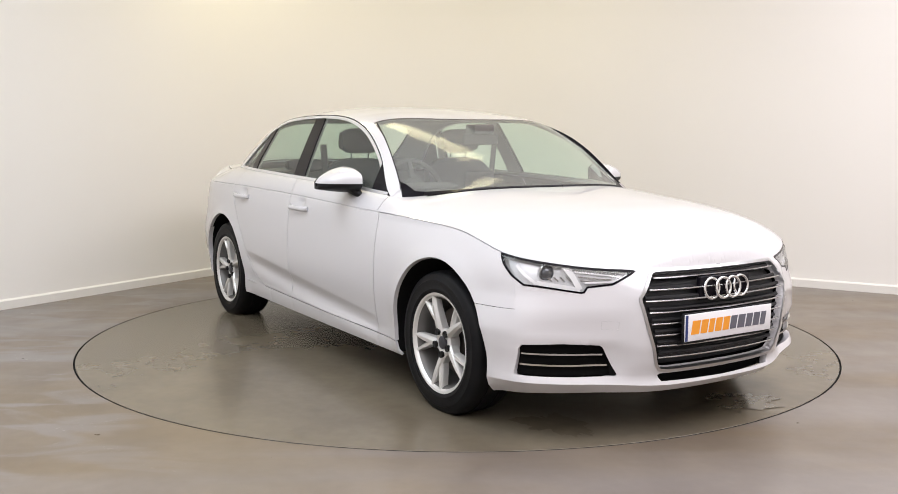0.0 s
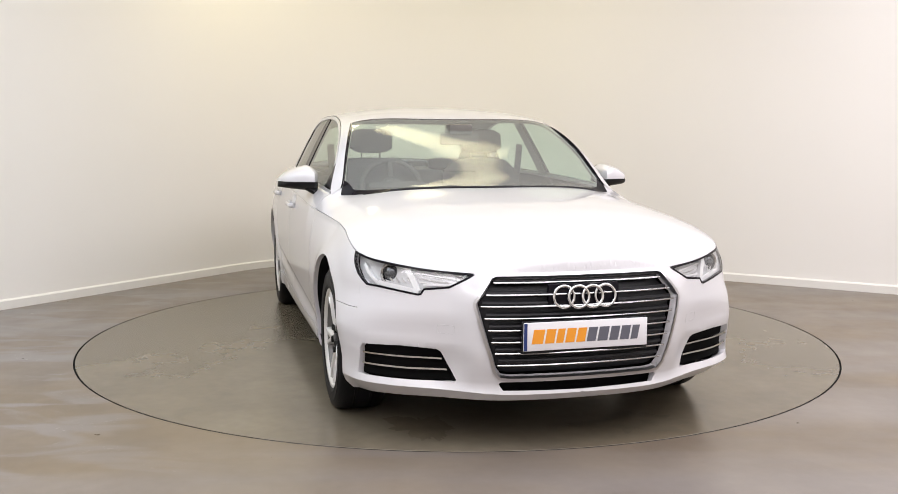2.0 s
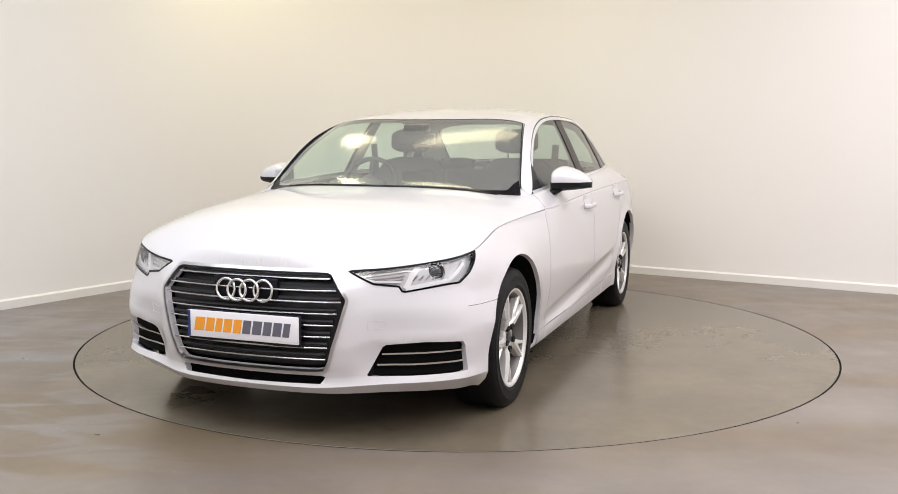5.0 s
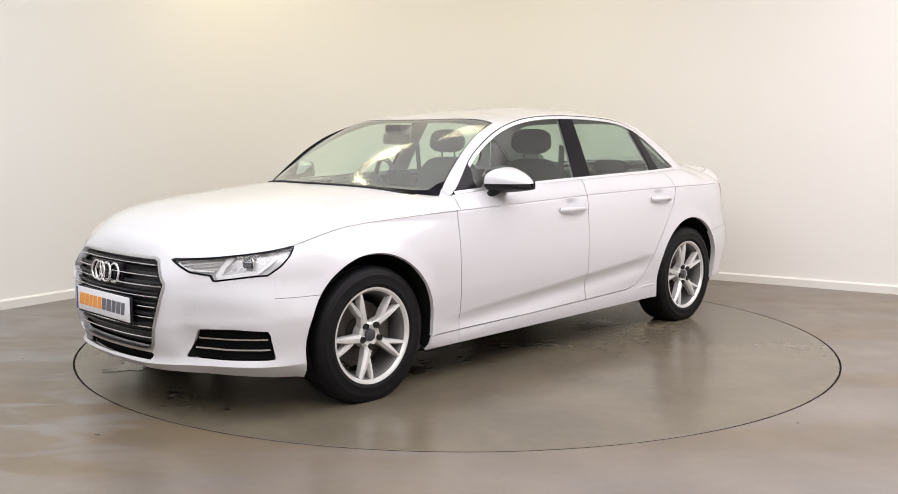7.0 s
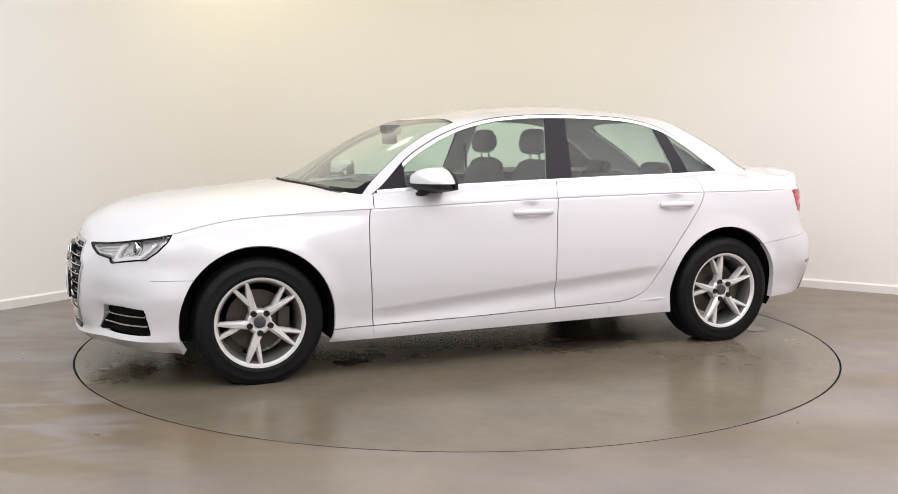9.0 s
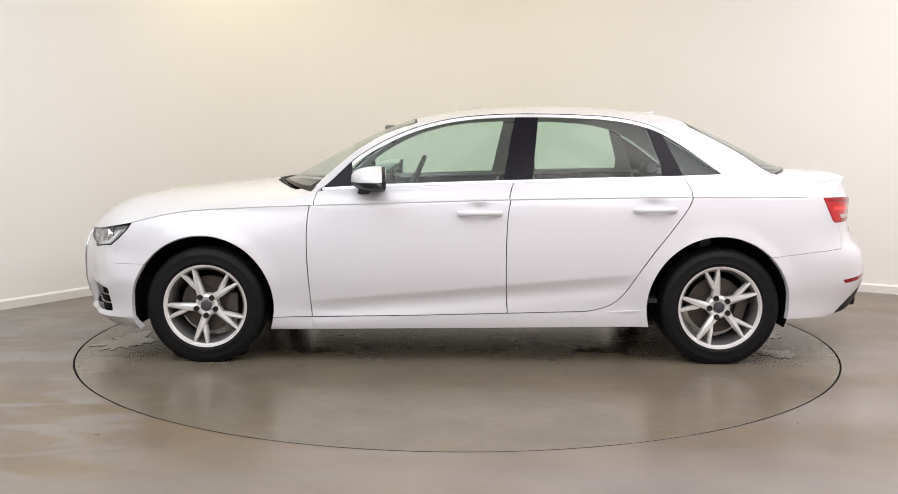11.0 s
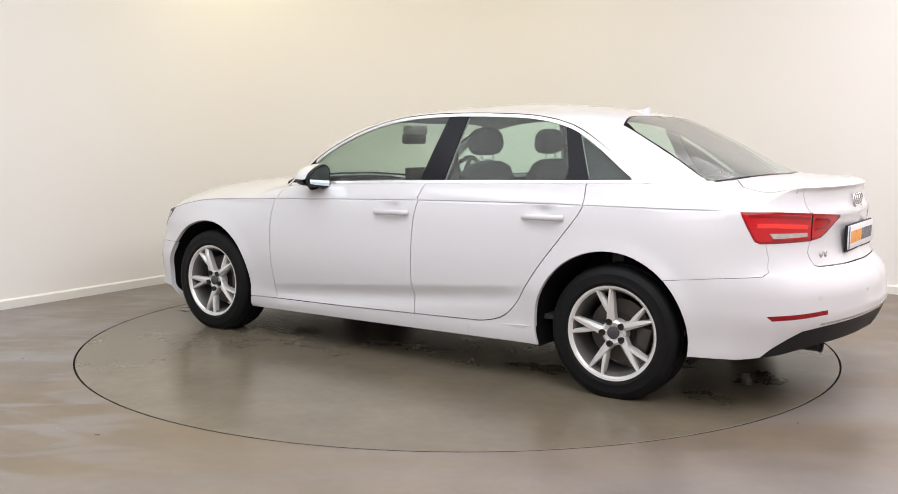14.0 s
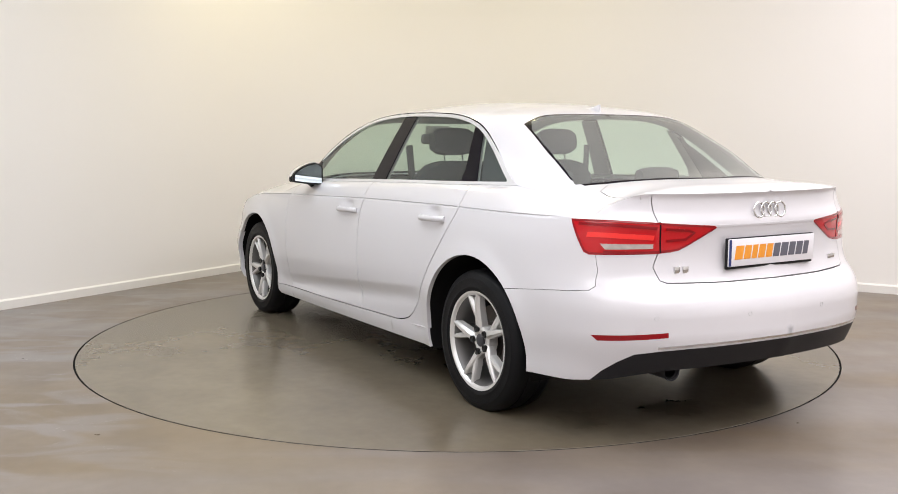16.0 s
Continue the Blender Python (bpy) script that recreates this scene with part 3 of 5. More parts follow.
def build_flank():
    # lower edge: lip, sill, rear bumper
    edge = []
    for s in np.linspace(0, S_END, 240):
        x = float(np.interp(s, _SS, _BX))
        edge.append((s, float(np.interp(-x, [-0.9, -0.6, -0.35, 0.38, 2.4, 3.15, 3.45, 3.6, 3.72, 3.83], [0.205, 0.20, 0.178, 0.193, 0.218, 0.258, 0.262, 0.285, 0.325, 0.34]))))
    domain = np.r_[np.array(edge), [(S_END, z) for z in np.arange(0.28, 1.02, 0.03)], TOP_LINE[::-1], [(0.0, z) for z in np.arange(0.70, 0.21, -0.02)]]
    grid = []
    rows = [0.19, 0.205, 0.22, 0.235, 0.25, 0.27, 0.285, 0.297, 0.31, 0.335, 0.36, 0.38, 0.40, 0.42, 0.44, 0.46, 0.48, 0.51, 0.54, 0.57, 0.60, 0.625, 0.65, 0.675, 0.70, 0.72, 0.745,
            0.77, 0.795, 0.82, 0.845, 0.87, 0.89, 0.905, 0.92, 0.94, 0.96, 0.98, 1.0, 1.015]
    for z in rows:
        for s in np.arange(0.012, S_END, 0.03):
            x = float(np.interp(s, _SS, _BX))
            near_lip = x > 0.36 and -0.014 < z - lip_z(np.interp(s, _SS, _BY)) < 0.036
            if z < crest_z(s) - 0.04 and not near_lip and not (-2.5 < x < -0.4 and abs(z - door_crease(x)) < 0.013):
                grid.append((s, z))
    for x in np.arange(-0.42, -2.45, -0.025):
        zc = float(door_crease(x))
        sx = s_at_x(x, zc)
        grid += [(sx, zc), (sx, zc + 0.009), (sx, zc - 0.011)]
    for s in np.arange(0.01, s_at_x(0.37, 0.3), 0.02):
        zl = float(lip_z(np.interp(s, _SS, _BY)))
        grid += [(s, zl), (s, zl - 0.004), (s, zl + 0.004), (s, zl + 0.03)]
    for s in _tops[1:-1]:
        grid += [(s, float(crest_z(s)) - q) for q in (0.0012, 0.006, 0.0108, 0.018, 0.027, 0.038)]
    # arches
    def arch(k, grow=0.0):
        ax, az, ar = ARCHES[k]
        a = np.linspace(math.pi + 0.75, -0.75, 50)
        pts = [(ax + (ar + grow) * math.cos(t), az + (ar + grow) * math.sin(t) * 1.0) for t in a]
        return [(s_at_x(x, max(z, 0.16)), z) for x, z in pts]
    grille = dense(rounded(front_pts([(-0.0, 0.703), (0.345, 0.703), (0.362, 0.698), (0.430, 0.606), (0.431, 0.592), (0.355, 0.334), (0.335, 0.308), (0.30, 0.304), (0.0, 0.304)]), 0), 0.02, True)
    intake = dense(front_pts([(0.0, 0.286), (0.328, 0.286), (0.341, 0.279), (0.322, 0.252), (0.0, 0.248)]), 0.02, True)
    vent = dense(front_pts([(0.70, 0.418), (0.565, 0.410), (0.550, 0.400), (0.492, 0.286), (0.497, 0.279), (0.65, 0.279)]) + side_pts([(0.525, 0.288), (0.523, 0.30), (0.543, 0.395), (0.552, 0.414)]), 0.02, True)
    hl_top = [(s, float(crest_z(s)) - 0.004) for s in np.linspace(s_at_y(0.425, 0.715), s_at_x(0.405, 0.765), 14)]
    lamp = dense(hl_top + side_pts([(0.43, 0.735), (0.478, 0.688), (0.530, 0.650)]) + front_pts([(0.78, 0.647), (0.72, 0.637), (0.632, 0.622), (0.620, 0.624), (0.607, 0.644), (0.52, 0.655), (0.505, 0.662)]), 0.02, True)
    tail_line = dense([(s_at_x(-3.385, 0.922), 0.922), (s_at_x(-3.52, 0.922), 0.922)] + rear_pts([(0.60, 0.915), (0.45, 0.904), (0.308, 0.894), (0.298, 0.886), (0.43, 0.815), (0.47, 0.797), (0.55, 0.787)])
                      + [(s_at_x(-3.47, 0.782), 0.782), (s_at_x(-3.45, 0.792), 0.792), (s_at_x(-3.395, 0.90), 0.90)], 0.02, True)
    reverse = dense(rear_pts([(0.748, 0.828), (0.572, 0.826), (0.572, 0.808), (0.735, 0.805)]), 0.02, True)
    reflector = dense(rear_pts([(0.80, 0.468), (0.578, 0.488), (0.578, 0.468), (0.785, 0.447)]), 0.02, True)
    diffuser = dense([(s_at_x(-3.44, 0.25), 0.24), (s_at_x(-3.47, 0.262), 0.262), (s_at_x(-3.53, 0.318), 0.318), (s_at_x(-3.588, 0.362), 0.362), (s_at_x(-3.642, 0.398), 0.398)]
                     + rear_pts([(0.60, 0.412), (0.494, 0.420), (0.25, 0.426), (0.0, 0.428), (0.0, 0.30)]), 0.03, True)
    strip = ribbon(rear_pts([(0.61, 0.426), (0.56, 0.430), (0.45, 0.436), (0.2, 0.441), (0.0, 0.442)]), 0.008)
    # joints between panels
    def x_line(pts):
        return side_pts(pts)
    d1 = rounded([(-0.60, 0.93), (-0.585, 0.90), (-0.568, 0.83), (-0.562, 0.67), (-0.569, 0.51), (-0.587, 0.268)], 2, False)
    d2 = rounded([(-1.68, 0.95), (-1.664, 0.88), (-1.652, 0.80), (-1.646, 0.60), (-1.648, 0.44), (-1.656, 0.29)], 2, False)
    d3 = rounded([(-2.652, 0.99), (-2.660, 0.94), (-2.640, 0.88), (-2.532, 0.737), (-2.446, 0.630), (-2.360, 0.506), (-2.303, 0.412), (-2.225, 0.335), (-2.10, 0.302), (-2.0, 0.300)], 2, False)
    sill = [(-0.30, 0.262), (-0.6, 0.266), (-1.162, 0.277), (-2.04, 0.301)]
    joints = [ribbon(x_line(q), GAP) for q in (d1, d2, d3, sill)]
    seam_f = x_line([(0.52, 0.556), (0.30, 0.556)])
    seam_up = [(s_at_x(0.512, 0.556), 0.556), (s_at_x(0.512, 0.60), 0.60), (s_at_x(0.50, 0.66), 0.66)]
    seam_r = x_line([(-3.05, 0.600), (-3.30, 0.626), (-3.50, 0.642)])
    seam_r2 = [(s_at_x(-3.495, 0.643), 0.643), (s_at_x(-3.512, 0.66), 0.66), (s_at_x(-3.505, 0.72), 0.72), (s_at_x(-3.49, 0.79), 0.79)]
    lid = rear_pts([(0.548, 0.80), (0.575, 0.735), (0.560, 0.682), (0.535, 0.673), (0.30, 0.668), (0.0, 0.668)])
    lid_up = rear_pts([(0.565, 1.04), (0.56, 0.95), (0.553, 0.90)])
    shut = [(s, float(crest_z(s)) - 0.0035) for s in np.linspace(s_at_x(0.41, 0.765), s_at_x(-0.585, 0.88), 40)]
    joints += [ribbon(shut, 0.005)]
    joints += [ribbon(q, 0.0020) for q in (seam_f, seam_r, seam_r2)] + [ribbon(q, 0.0045) for q in (lid, lid_up)]
    # areas
    zlow, zhigh = 0.1, 1.1
    fender_front = [(s_at_x(0.30, 0.40), zlow), (s_at_x(0.30, 0.556), 0.556), (s_at_x(0.512, 0.556), 0.556), (s_at_x(0.512, 0.60), 0.60), (s_at_x(0.50, 0.66), 0.66), (s_at_x(0.47, 0.80), zhigh)]
    front_area = np.array([(-0.05, zlow)] + fender_front + [(-0.05, zhigh)])
    p1, p2, p3 = x_line(d1), x_line(d2), x_line(d3)
    sl = x_line(sill)
    sill_area = np.array([(s_at_x(-0.25, 0.2), zlow), (s_at_x(-0.25, 0.26), sl[0][1])] + sl + [(s_at_x(-2.2, 0.30), 0.301), (s_at_x(-2.5, 0.315), 0.315), (s_at_x(-2.5, 0.2), zlow)])
    fender_area = np.array([(-0.05, zlow), (-0.05, zhigh), (p1[0][0], zhigh)] + p1 + [(p1[-1][0], zlow)])
    door1 = np.array([(p1[0][0], zhigh), (p2[0][0], zhigh)] + p2 + [(p2[-1][0], zlow), (p1[-1][0], zlow)] + p1[::-1])
    door2 = np.array([(p2[0][0], zhigh), (p3[0][0], zhigh)] + p3 + [(p3[-1][0], zlow), (p2[-1][0], zlow)] + p2[::-1])
    rear_bumper = np.array([(s_at_x(-3.0, 0.3), zlow), (s_at_x(-3.0, 0.59), 0.593)] + seam_r + seam_r2 + [(s_at_y(0.548, 0.79, True), 0.79)] + lid + [(S_END + 0.05, 0.668), (S_END + 0.05, zlow)])
    lid_area = np.array(lid_up + lid + [(S_END + 0.05, 0.668), (S_END + 0.05, zhigh)])
    regions = [("", arch(0)), ("", arch(1)), ("grille", grille), ("intake", intake), ("vent", vent), ("headlight", lamp),
               ("reverse", reverse), ("reflector", reflector), ("strip", strip)]
    regions += [("tail", tail_line)]
    regions += [("", j) for j in joints]
    regions += [("diffuser", diffuser), ("front_bumper", front_area), ("sill", sill_area), ("fender", fender_area), ("door1", door1), ("door2", door2),
                ("rear_bumper", rear_bumper), ("lid", lid_area), ("quarter", None)]
    return sheet(domain, grid, regions, flank)


def build_deck():
    xs = np.r_[0.8205, 0.817, 0.812, 0.805, 0.795, 0.78, 0.76, 0.735, 0.71, [p for p in SHOULDER[:, 0] if -3.66 < p < 0.70]]
    fr = 1 - np.r_[0.012, 0.027, 0.045, 0.07, 0.10, 0.14, 0.19, 0.25, 0.33, 0.43, 0.55, 0.68, 0.82, 0.93]
    grid = [(x, f * y_crest(x)) for x in xs for f in fr]
    for p in SHOULDER[:60, :2]:
        grid += [(p[0] - q, p[1]) for q in (0.002, 0.005, 0.010, 0.018, 0.03, 0.045, 0.065)]
    outer = SHOULDER[:, :2]
    domain = np.r_[outer, [(x, 0.0) for x in xs[::-1] if SHOULDER[-1, 0] + 0.004 < x < SHOULDER[0, 0] - 0.001]]
    xf = np.linspace(-0.325, -0.60, 24)
    xm = np.arange(-0.62, -2.915, -0.03)
    xr = np.linspace(-2.915, -3.38, 30)
    hole = np.r_[np.stack([xf, hermite(xf, FOOT_F)], 1), np.stack([xm, belt_y(xm) - 0.014 * np.clip((-2.78 - xm) / 0.06, 0, 1)], 1), np.stack([xr, np.maximum(hermite(xr, FOOT_R) - 0.014, -0.04)], 1)]
    hole = np.r_[hole, [[-3.38, -0.05], [-0.325, -0.05]]]
    cowl = np.r_[np.stack([xf + 0.045, hermite(xf, FOOT_F)], 1)[:17], [[-0.56, 0.60], [-0.60, -0.05], [-0.28, -0.05]]]
    j1 = ribbon([(-0.60, 0.93), (-0.60, 0.86), (-0.625, 0.76)], GAP)
    j2 = ribbon([(-1.664, 0.93), (-1.664, 0.88), (-1.70, 0.80)], GAP)
    j3 = ribbon([(-2.655, 0.93), (-2.652, 0.86), (-2.610, 0.75)], GAP)
    lid = ribbon([(-3.75, 0.572), (-3.55, 0.605), (-3.40, 0.625), (-3.33, 0.605), (-3.27, 0.50)], 0.006)
    lid_area = np.array([(-3.9, 0.565), (-3.55, 0.605), (-3.40, 0.625), (-3.33, 0.605), (-3.27, 0.50), (-3.2, -0.05), (-3.9, -0.05)])
    regions = [("", hole), ("cowl", cowl), ("", j1), ("", j2), ("", j3), ("", lid),
               ("bonnet", np.array([(1, -0.1), (1, 1), (-0.60, 1), (-0.60, 0.86), (-0.625, 0.76), (-0.625, -0.1)])),
               ("door1", np.array([(-0.60, 1), (-1.664, 1), (-1.664, 0.88), (-1.70, 0.80), (-1.70, 0.5), (-0.62, 0.5), (-0.625, 0.76), (-0.60, 0.86)])),
               ("door2", np.array([(-1.664, 1), (-2.655, 1), (-2.652, 0.86), (-2.610, 0.75), (-2.6, 0.5), (-1.70, 0.5), (-1.70, 0.80), (-1.664, 0.88)])),
               ("lid", lid_area), ("quarter", None)]
    return sheet(domain, grid, regions, deck)


def build_sides():
    xs = np.arange(-0.60, -2.916, -0.03)
    top = np.stack([xs, hermite(xs, RAIL)], 1)
    low = np.stack([xs, belt_z(xs)], 1)
    domain = np.r_[top[top[:, 1] > low[:, 1] + 0.002], low[top[:, 1] > low[:, 1] + 0.002][::-1]]
    grid = [(x, z) for x in np.arange(-0.62, -2.915, -0.04) for z in np.arange(0.96, 1.38, 0.035)]
    # glass outline inside the bright frame
    gx = np.arange(-0.80, -2.885, -0.03)
    def under(x, d):
        e = 0.01
        sl = (hermite(x + e, RAIL) - hermite(x - e, RAIL)) / (2 * e)
        return hermite(x, RAIL) - d * np.sqrt(1 + sl * sl)
    gt = np.stack([gx, under(gx, 0.022)], 1)
    gl = np.stack([gx, belt_z(gx) + 0.014], 1)
    ok = gt[:, 1] > gl[:, 1] + 0.004
    dlo = np.r_[gt[ok], gl[ok][::-1]]
    b = [(-1.712, 1.40), (-1.625, 0.98), (-1.787, 0.98), (-1.838, 1.40)]
    c = [(-2.440, 1.40), (-2.437, 1.30), (-2.508, 1.09), (-2.497, 0.98), (-2.652, 0.98), (-2.515, 1.283), (-2.495, 1.40)]
    front = [(-0.70, 1.40), (-0.70, 0.90), (-1.625, 0.98), (-1.712, 1.40)]
    rear = [(-1.838, 1.40), (-1.787, 0.98), (-2.497, 0.98), (-2.508, 1.09), (-2.437, 1.30), (-2.44, 1.40)]
    ex = np.r_[gx, np.arange(-2.887, -2.907, -0.006)]
    frame_edge = np.r_[np.stack([ex, np.maximum(under(ex, np.interp(-ex, [2.55, 2.75], [0.006, 0.001])), belt_z(ex) + 0.001)], 1), np.stack([ex, belt_z(ex) - 0.01], 1)[::-1]]
    sail = ribbon([(-0.64, float(belt_z(-0.64)) + 0.006), (-0.74, float(belt_z(-0.74)) + 0.006), (-0.81, float(belt_z(-0.81)) + 0.006)], 0.015)
    inner = dlo
    out = {}
    base = sheet(inner, grid, [("pillar", dense(b, 0.03, True)), ("divider", dense(c, 0.03, True)), ("front_pane", dense(front, 0.05, True)),
                               ("rear_pane", dense(rear, 0.05, True)), ("quarter_pane", None)], tumble)
    out.update(base)
    out.update(sheet(domain, grid, [("", inner), ("trim", frame_edge), ("trim", sail), ("tip", np.array([(-2.70, 0.9), (-2.70, 1.5), (-3.1, 1.5), (-3.1, 0.9)])), ("frame", None)], tumble))
    return out


def build_cap():
    xs = np.r_[np.linspace(-0.326, -0.60, 14), np.arange(-0.63, -2.915, -0.03), np.linspace(-2.915, -3.379, 22)]
    fr = np.r_[0.0, 0.12, 0.25, 0.38, 0.5, 0.6, 0.7, 0.78, 0.85, 0.91, 0.955, 0.985]
    grid = [(x, f * cap_y(x)) for x in xs for f in fr[1:]]
    edge = np.stack([xs, cap_y(xs)], 1)
    domain = np.r_[edge, [(x, 0.0) for x in xs[::-1][1:-1]]]
    def screen(d):
        x = np.linspace(-0.328 - d, -0.56, 16)
        a = np.stack([x, np.maximum(hermite(x + d, FOOT_F) * 0.965 - 0.25 * d, -0.05)], 1)
        if d == 0:
            a = np.array([(-0.28, -0.05), (-0.28, 0.25), (-0.33, 0.45), (-0.42, 0.62), (-0.50, 0.715), (-0.575, 0.748)])
        e = 0.35 * d
        return np.r_[a, [[-0.635 - d, 0.722 - e], [-0.85, 0.668 - e], [-1.155 + d, 0.590 - e], [-1.140 + d, 0.40], [-1.128 + d, 0.20], [-1.123 + d, -0.05], [min(a[0, 0], -0.28 - d), -0.05]]]
    def back(d):
        x = np.linspace(-3.374 + d, -3.17 + d, 14)
        a = np.stack([x, np.maximum(hermite(x - d, FOOT_R) - 0.25 * d - 0.012, -0.05)], 1)
        if d == 0:
            a = np.array([(-3.45, -0.05), (-3.45, 0.2), (-3.33, 0.36), (-3.27, 0.485), (-3.20, 0.58)])
        return np.r_[a, [[-3.13, 0.602 - d], [-2.95, 0.592 - d], [-2.70 - d, 0.545 - d], [-2.665 - d, 0.40], [-2.65 - d, 0.2], [-2.645 - d, -0.05], [min(a[0, 0], -3.374 + d), -0.05]]]
    ws, rw = dense(screen(0.0), 0.03, True), dense(back(0.0), 0.03, True)
    wi, ri = dense(screen(0.014), 0.03, True), dense(rounded(back(0.009), 1), 0.03, True)
    return sheet(domain, grid, [("windscreen", wi), ("screen_border", ws), ("rear_glass", ri), ("rear_border", rw), ("roof", None)], cap)


FL, DK, SD, CP = build_flank(), build_deck(), build_sides(), build_cap()


def both(name, pieces, material, label="", **k):
    """One part on each side of the car."""
    k.setdefault("outward", (0, 1, 0))
    return [cpart(name, panel(pieces, m, **k), material, label=label) for m in ("none", "over")]


bumper = cpart("front_bumper", panel([FL["front_bumper"]], "both", 0.03, (1, 0.3, 0)), PAINT)
both("fender", [FL["fender"]], PAINT, lip=0.02)
front_doors = both("front_door", [FL["door1"], DK["door1"]], PAINT)
rear_doors = both("rear_door", [FL["door2"], DK["door2"]], PAINT)
both("sill", [FL["sill"]], PAINT)
both("quarter_panel", [FL["quarter"], DK["quarter"]], PAINT, lip=0.02)
rear_bumper = cpart("rear_bumper", panel([FL["rear_bumper"]], "both", 0.03, (-1, 0.3, 0)), PAINT)
boot = cpart("boot_lid", panel([FL["lid"], DK["lid"]], "both", 0.012, (-1, 0, 0.5)), PAINT)
cpart("bonnet", panel([DK["bonnet"]], "both", 0.015, (0, 0, 1)), PAINT)
cpart("cowl", panel([DK["cowl"]], "both", 0.012, (0, 0, 1), shift=-0.018), BLACK)
roof = cpart("roof", panel([CP["roof"]], "both", 0.01, (0, 0, 1)), PAINT)
both("pillar_tip", [SD["tip"]], PAINT, lip=0.004)
both("window_frame", [SD["frame"]], GLOSSBLACK, lip=0.004)
both("window_trim", [SD["trim"]], TRIMBRIGHT, label="bright chrome window surround", lip=0.006, shift=0.003)
both("pillar_cover", [SD["pillar"]], GLOSSBLACK, label="gloss black door pillar cover", lip=0.006)
both("window_divider", [SD["divider"]], GLOSSBLACK, lip=0.006)
for key, name, owner in (("front_pane", "window_pane", front_doors), ("rear_pane", "window_pane", rear_doors), ("quarter_pane", "quarter_window", (None, None))):
    for side, mode in enumerate(("none", "over")):
        cpart(name, panel([SD[key]], mode, 0, shift=-0.004), QUARTERGLASS if name == "quarter_window" else PANE, owner[side])
screen = cpart("windscreen", panel([CP["windscreen"]], "both", 0, (0, 0, 1)), SCREEN)
cpart("screen_border", panel([CP["screen_border"]], "both", 0.004, (0, 0, 1)), GLOSSBLACK, screen)
def screen_rib(side):
    """The pillar's edge beside the windscreen: dark towards the glass, painted outside."""
    bm = bmesh.new()
    rows = []
    for x in np.linspace(-0.60, -1.15, 20):
        yo = float(np.interp(-x, [0.575, 0.635, 0.85, 1.155], [0.748, 0.722, 0.668, 0.590]))
        yr = float(cap_y(np.array([x]))[0])
        row = []
        tall = float(np.interp(-x, [0.60, 0.68, 0.95, 1.12], [0.3, 1.0, 1.0, 0.05]))
        for y, up in ((yo, -0.002), (yo + 0.004, 0.015 * tall), (yo + 0.009, 0.016 * tall), (max(yr + 0.002, yo + 0.02), 0.001)):
            q = cap(np.array([(x, min(y, yr))]))[0]
            row.append(bm.verts.new((q[0] + up * 0.5, y * side, q[2] + up * 0.87)))
        rows.append(row)
    for p, q in zip(rows, rows[1:]):
        for k in range(3):
            bm.faces.new((p[k], p[k + 1], q[k + 1], q[k])).material_index = 1 if k == 2 else 0
    bmesh.ops.recalc_face_normals(bm, faces=bm.faces)
    return bm


for side in (1, -1):
    cpart("windscreen_pillar", screen_rib(side), [GLOSSBLACK, PAINT])
back_glass = cpart("rear_window", panel([CP["rear_glass"]], "both", 0, (0, 0, 1)), REARGLASS)
cpart("screen_border", panel([CP["rear_border"]], "both", 0.004, (0, 0, 1)), GLOSSBLACK, back_glass)
cpart("diffuser", panel([FL["diffuser"]], "both", 0.01, (-1, 0, 0)), BLACK, rear_bumper)
cpart("bright_strip", panel([FL["strip"]], "both", 0.004, (-1, 0, 0), shift=0.003), CHROME, rear_bumper)
tails = both("tail_light", [FL["tail"]], RED, lip=0.01)
for side, mode in enumerate(("none", "over")):
    cpart("reverse_lamp", panel([FL["reverse"]], mode, 0.004, shift=0.002), REVERSE, tails[side], "clear reversing lamp")
    cpart("reflector", panel([FL["reflector"]], mode, 0.006), DARKRED, rear_bumper)
heads = both("headlight", [FL["headlight"]], LENS, lip=0.0)
for side, mode in enumerate(("none", "over")):
    cpart("lamp_housing", panel([FL["headlight"]], mode, 0, shift=-0.03, outward=(1, 1, 0)), LAMPGREY, heads[side])
    cpart("air_vent", move(panel([FL["vent"]], mode, 0, outward=(1, 1, 0)), Matrix.Translation((-0.022, -0.020 if side == 0 else 0.020, 0))), VOID, bumper)
grille = cpart("grille", panel([FL["grille"]], "both", 0, (1, 0, 0), shift=-0.045), MESH)
cpart("lower_intake", panel([FL["intake"]], "both", 0, (1, 0, 0), shift=-0.05), VOID, bumper)
# panes let the daylight of the lamps through
for ob in car.children_recursive:
    if ob.type == "MESH" and ob.data.materials and ob.data.materials[0] in (LENS, PANE, SCREEN, REARGLASS, QUARTERGLASS):
        ob.visible_shadow = False


# ---------------------------------------------------------------- the car: details laid on the body
def flank_at(s, z, out=0.0):
    e = 0.004
    q = flank(np.array([(s, z), (s + e, z), (s - e, z), (s, z + e), (s, z - e)]))
    n = np.cross(q[1] - q[2], q[3] - q[4])
    n /= max(np.linalg.norm(n), 1e-9)
    c = q[0]
    if n @ (c - np.array([-1.4, 0, 0.6])) < 0:
        n = -n
    return c + n * out, n


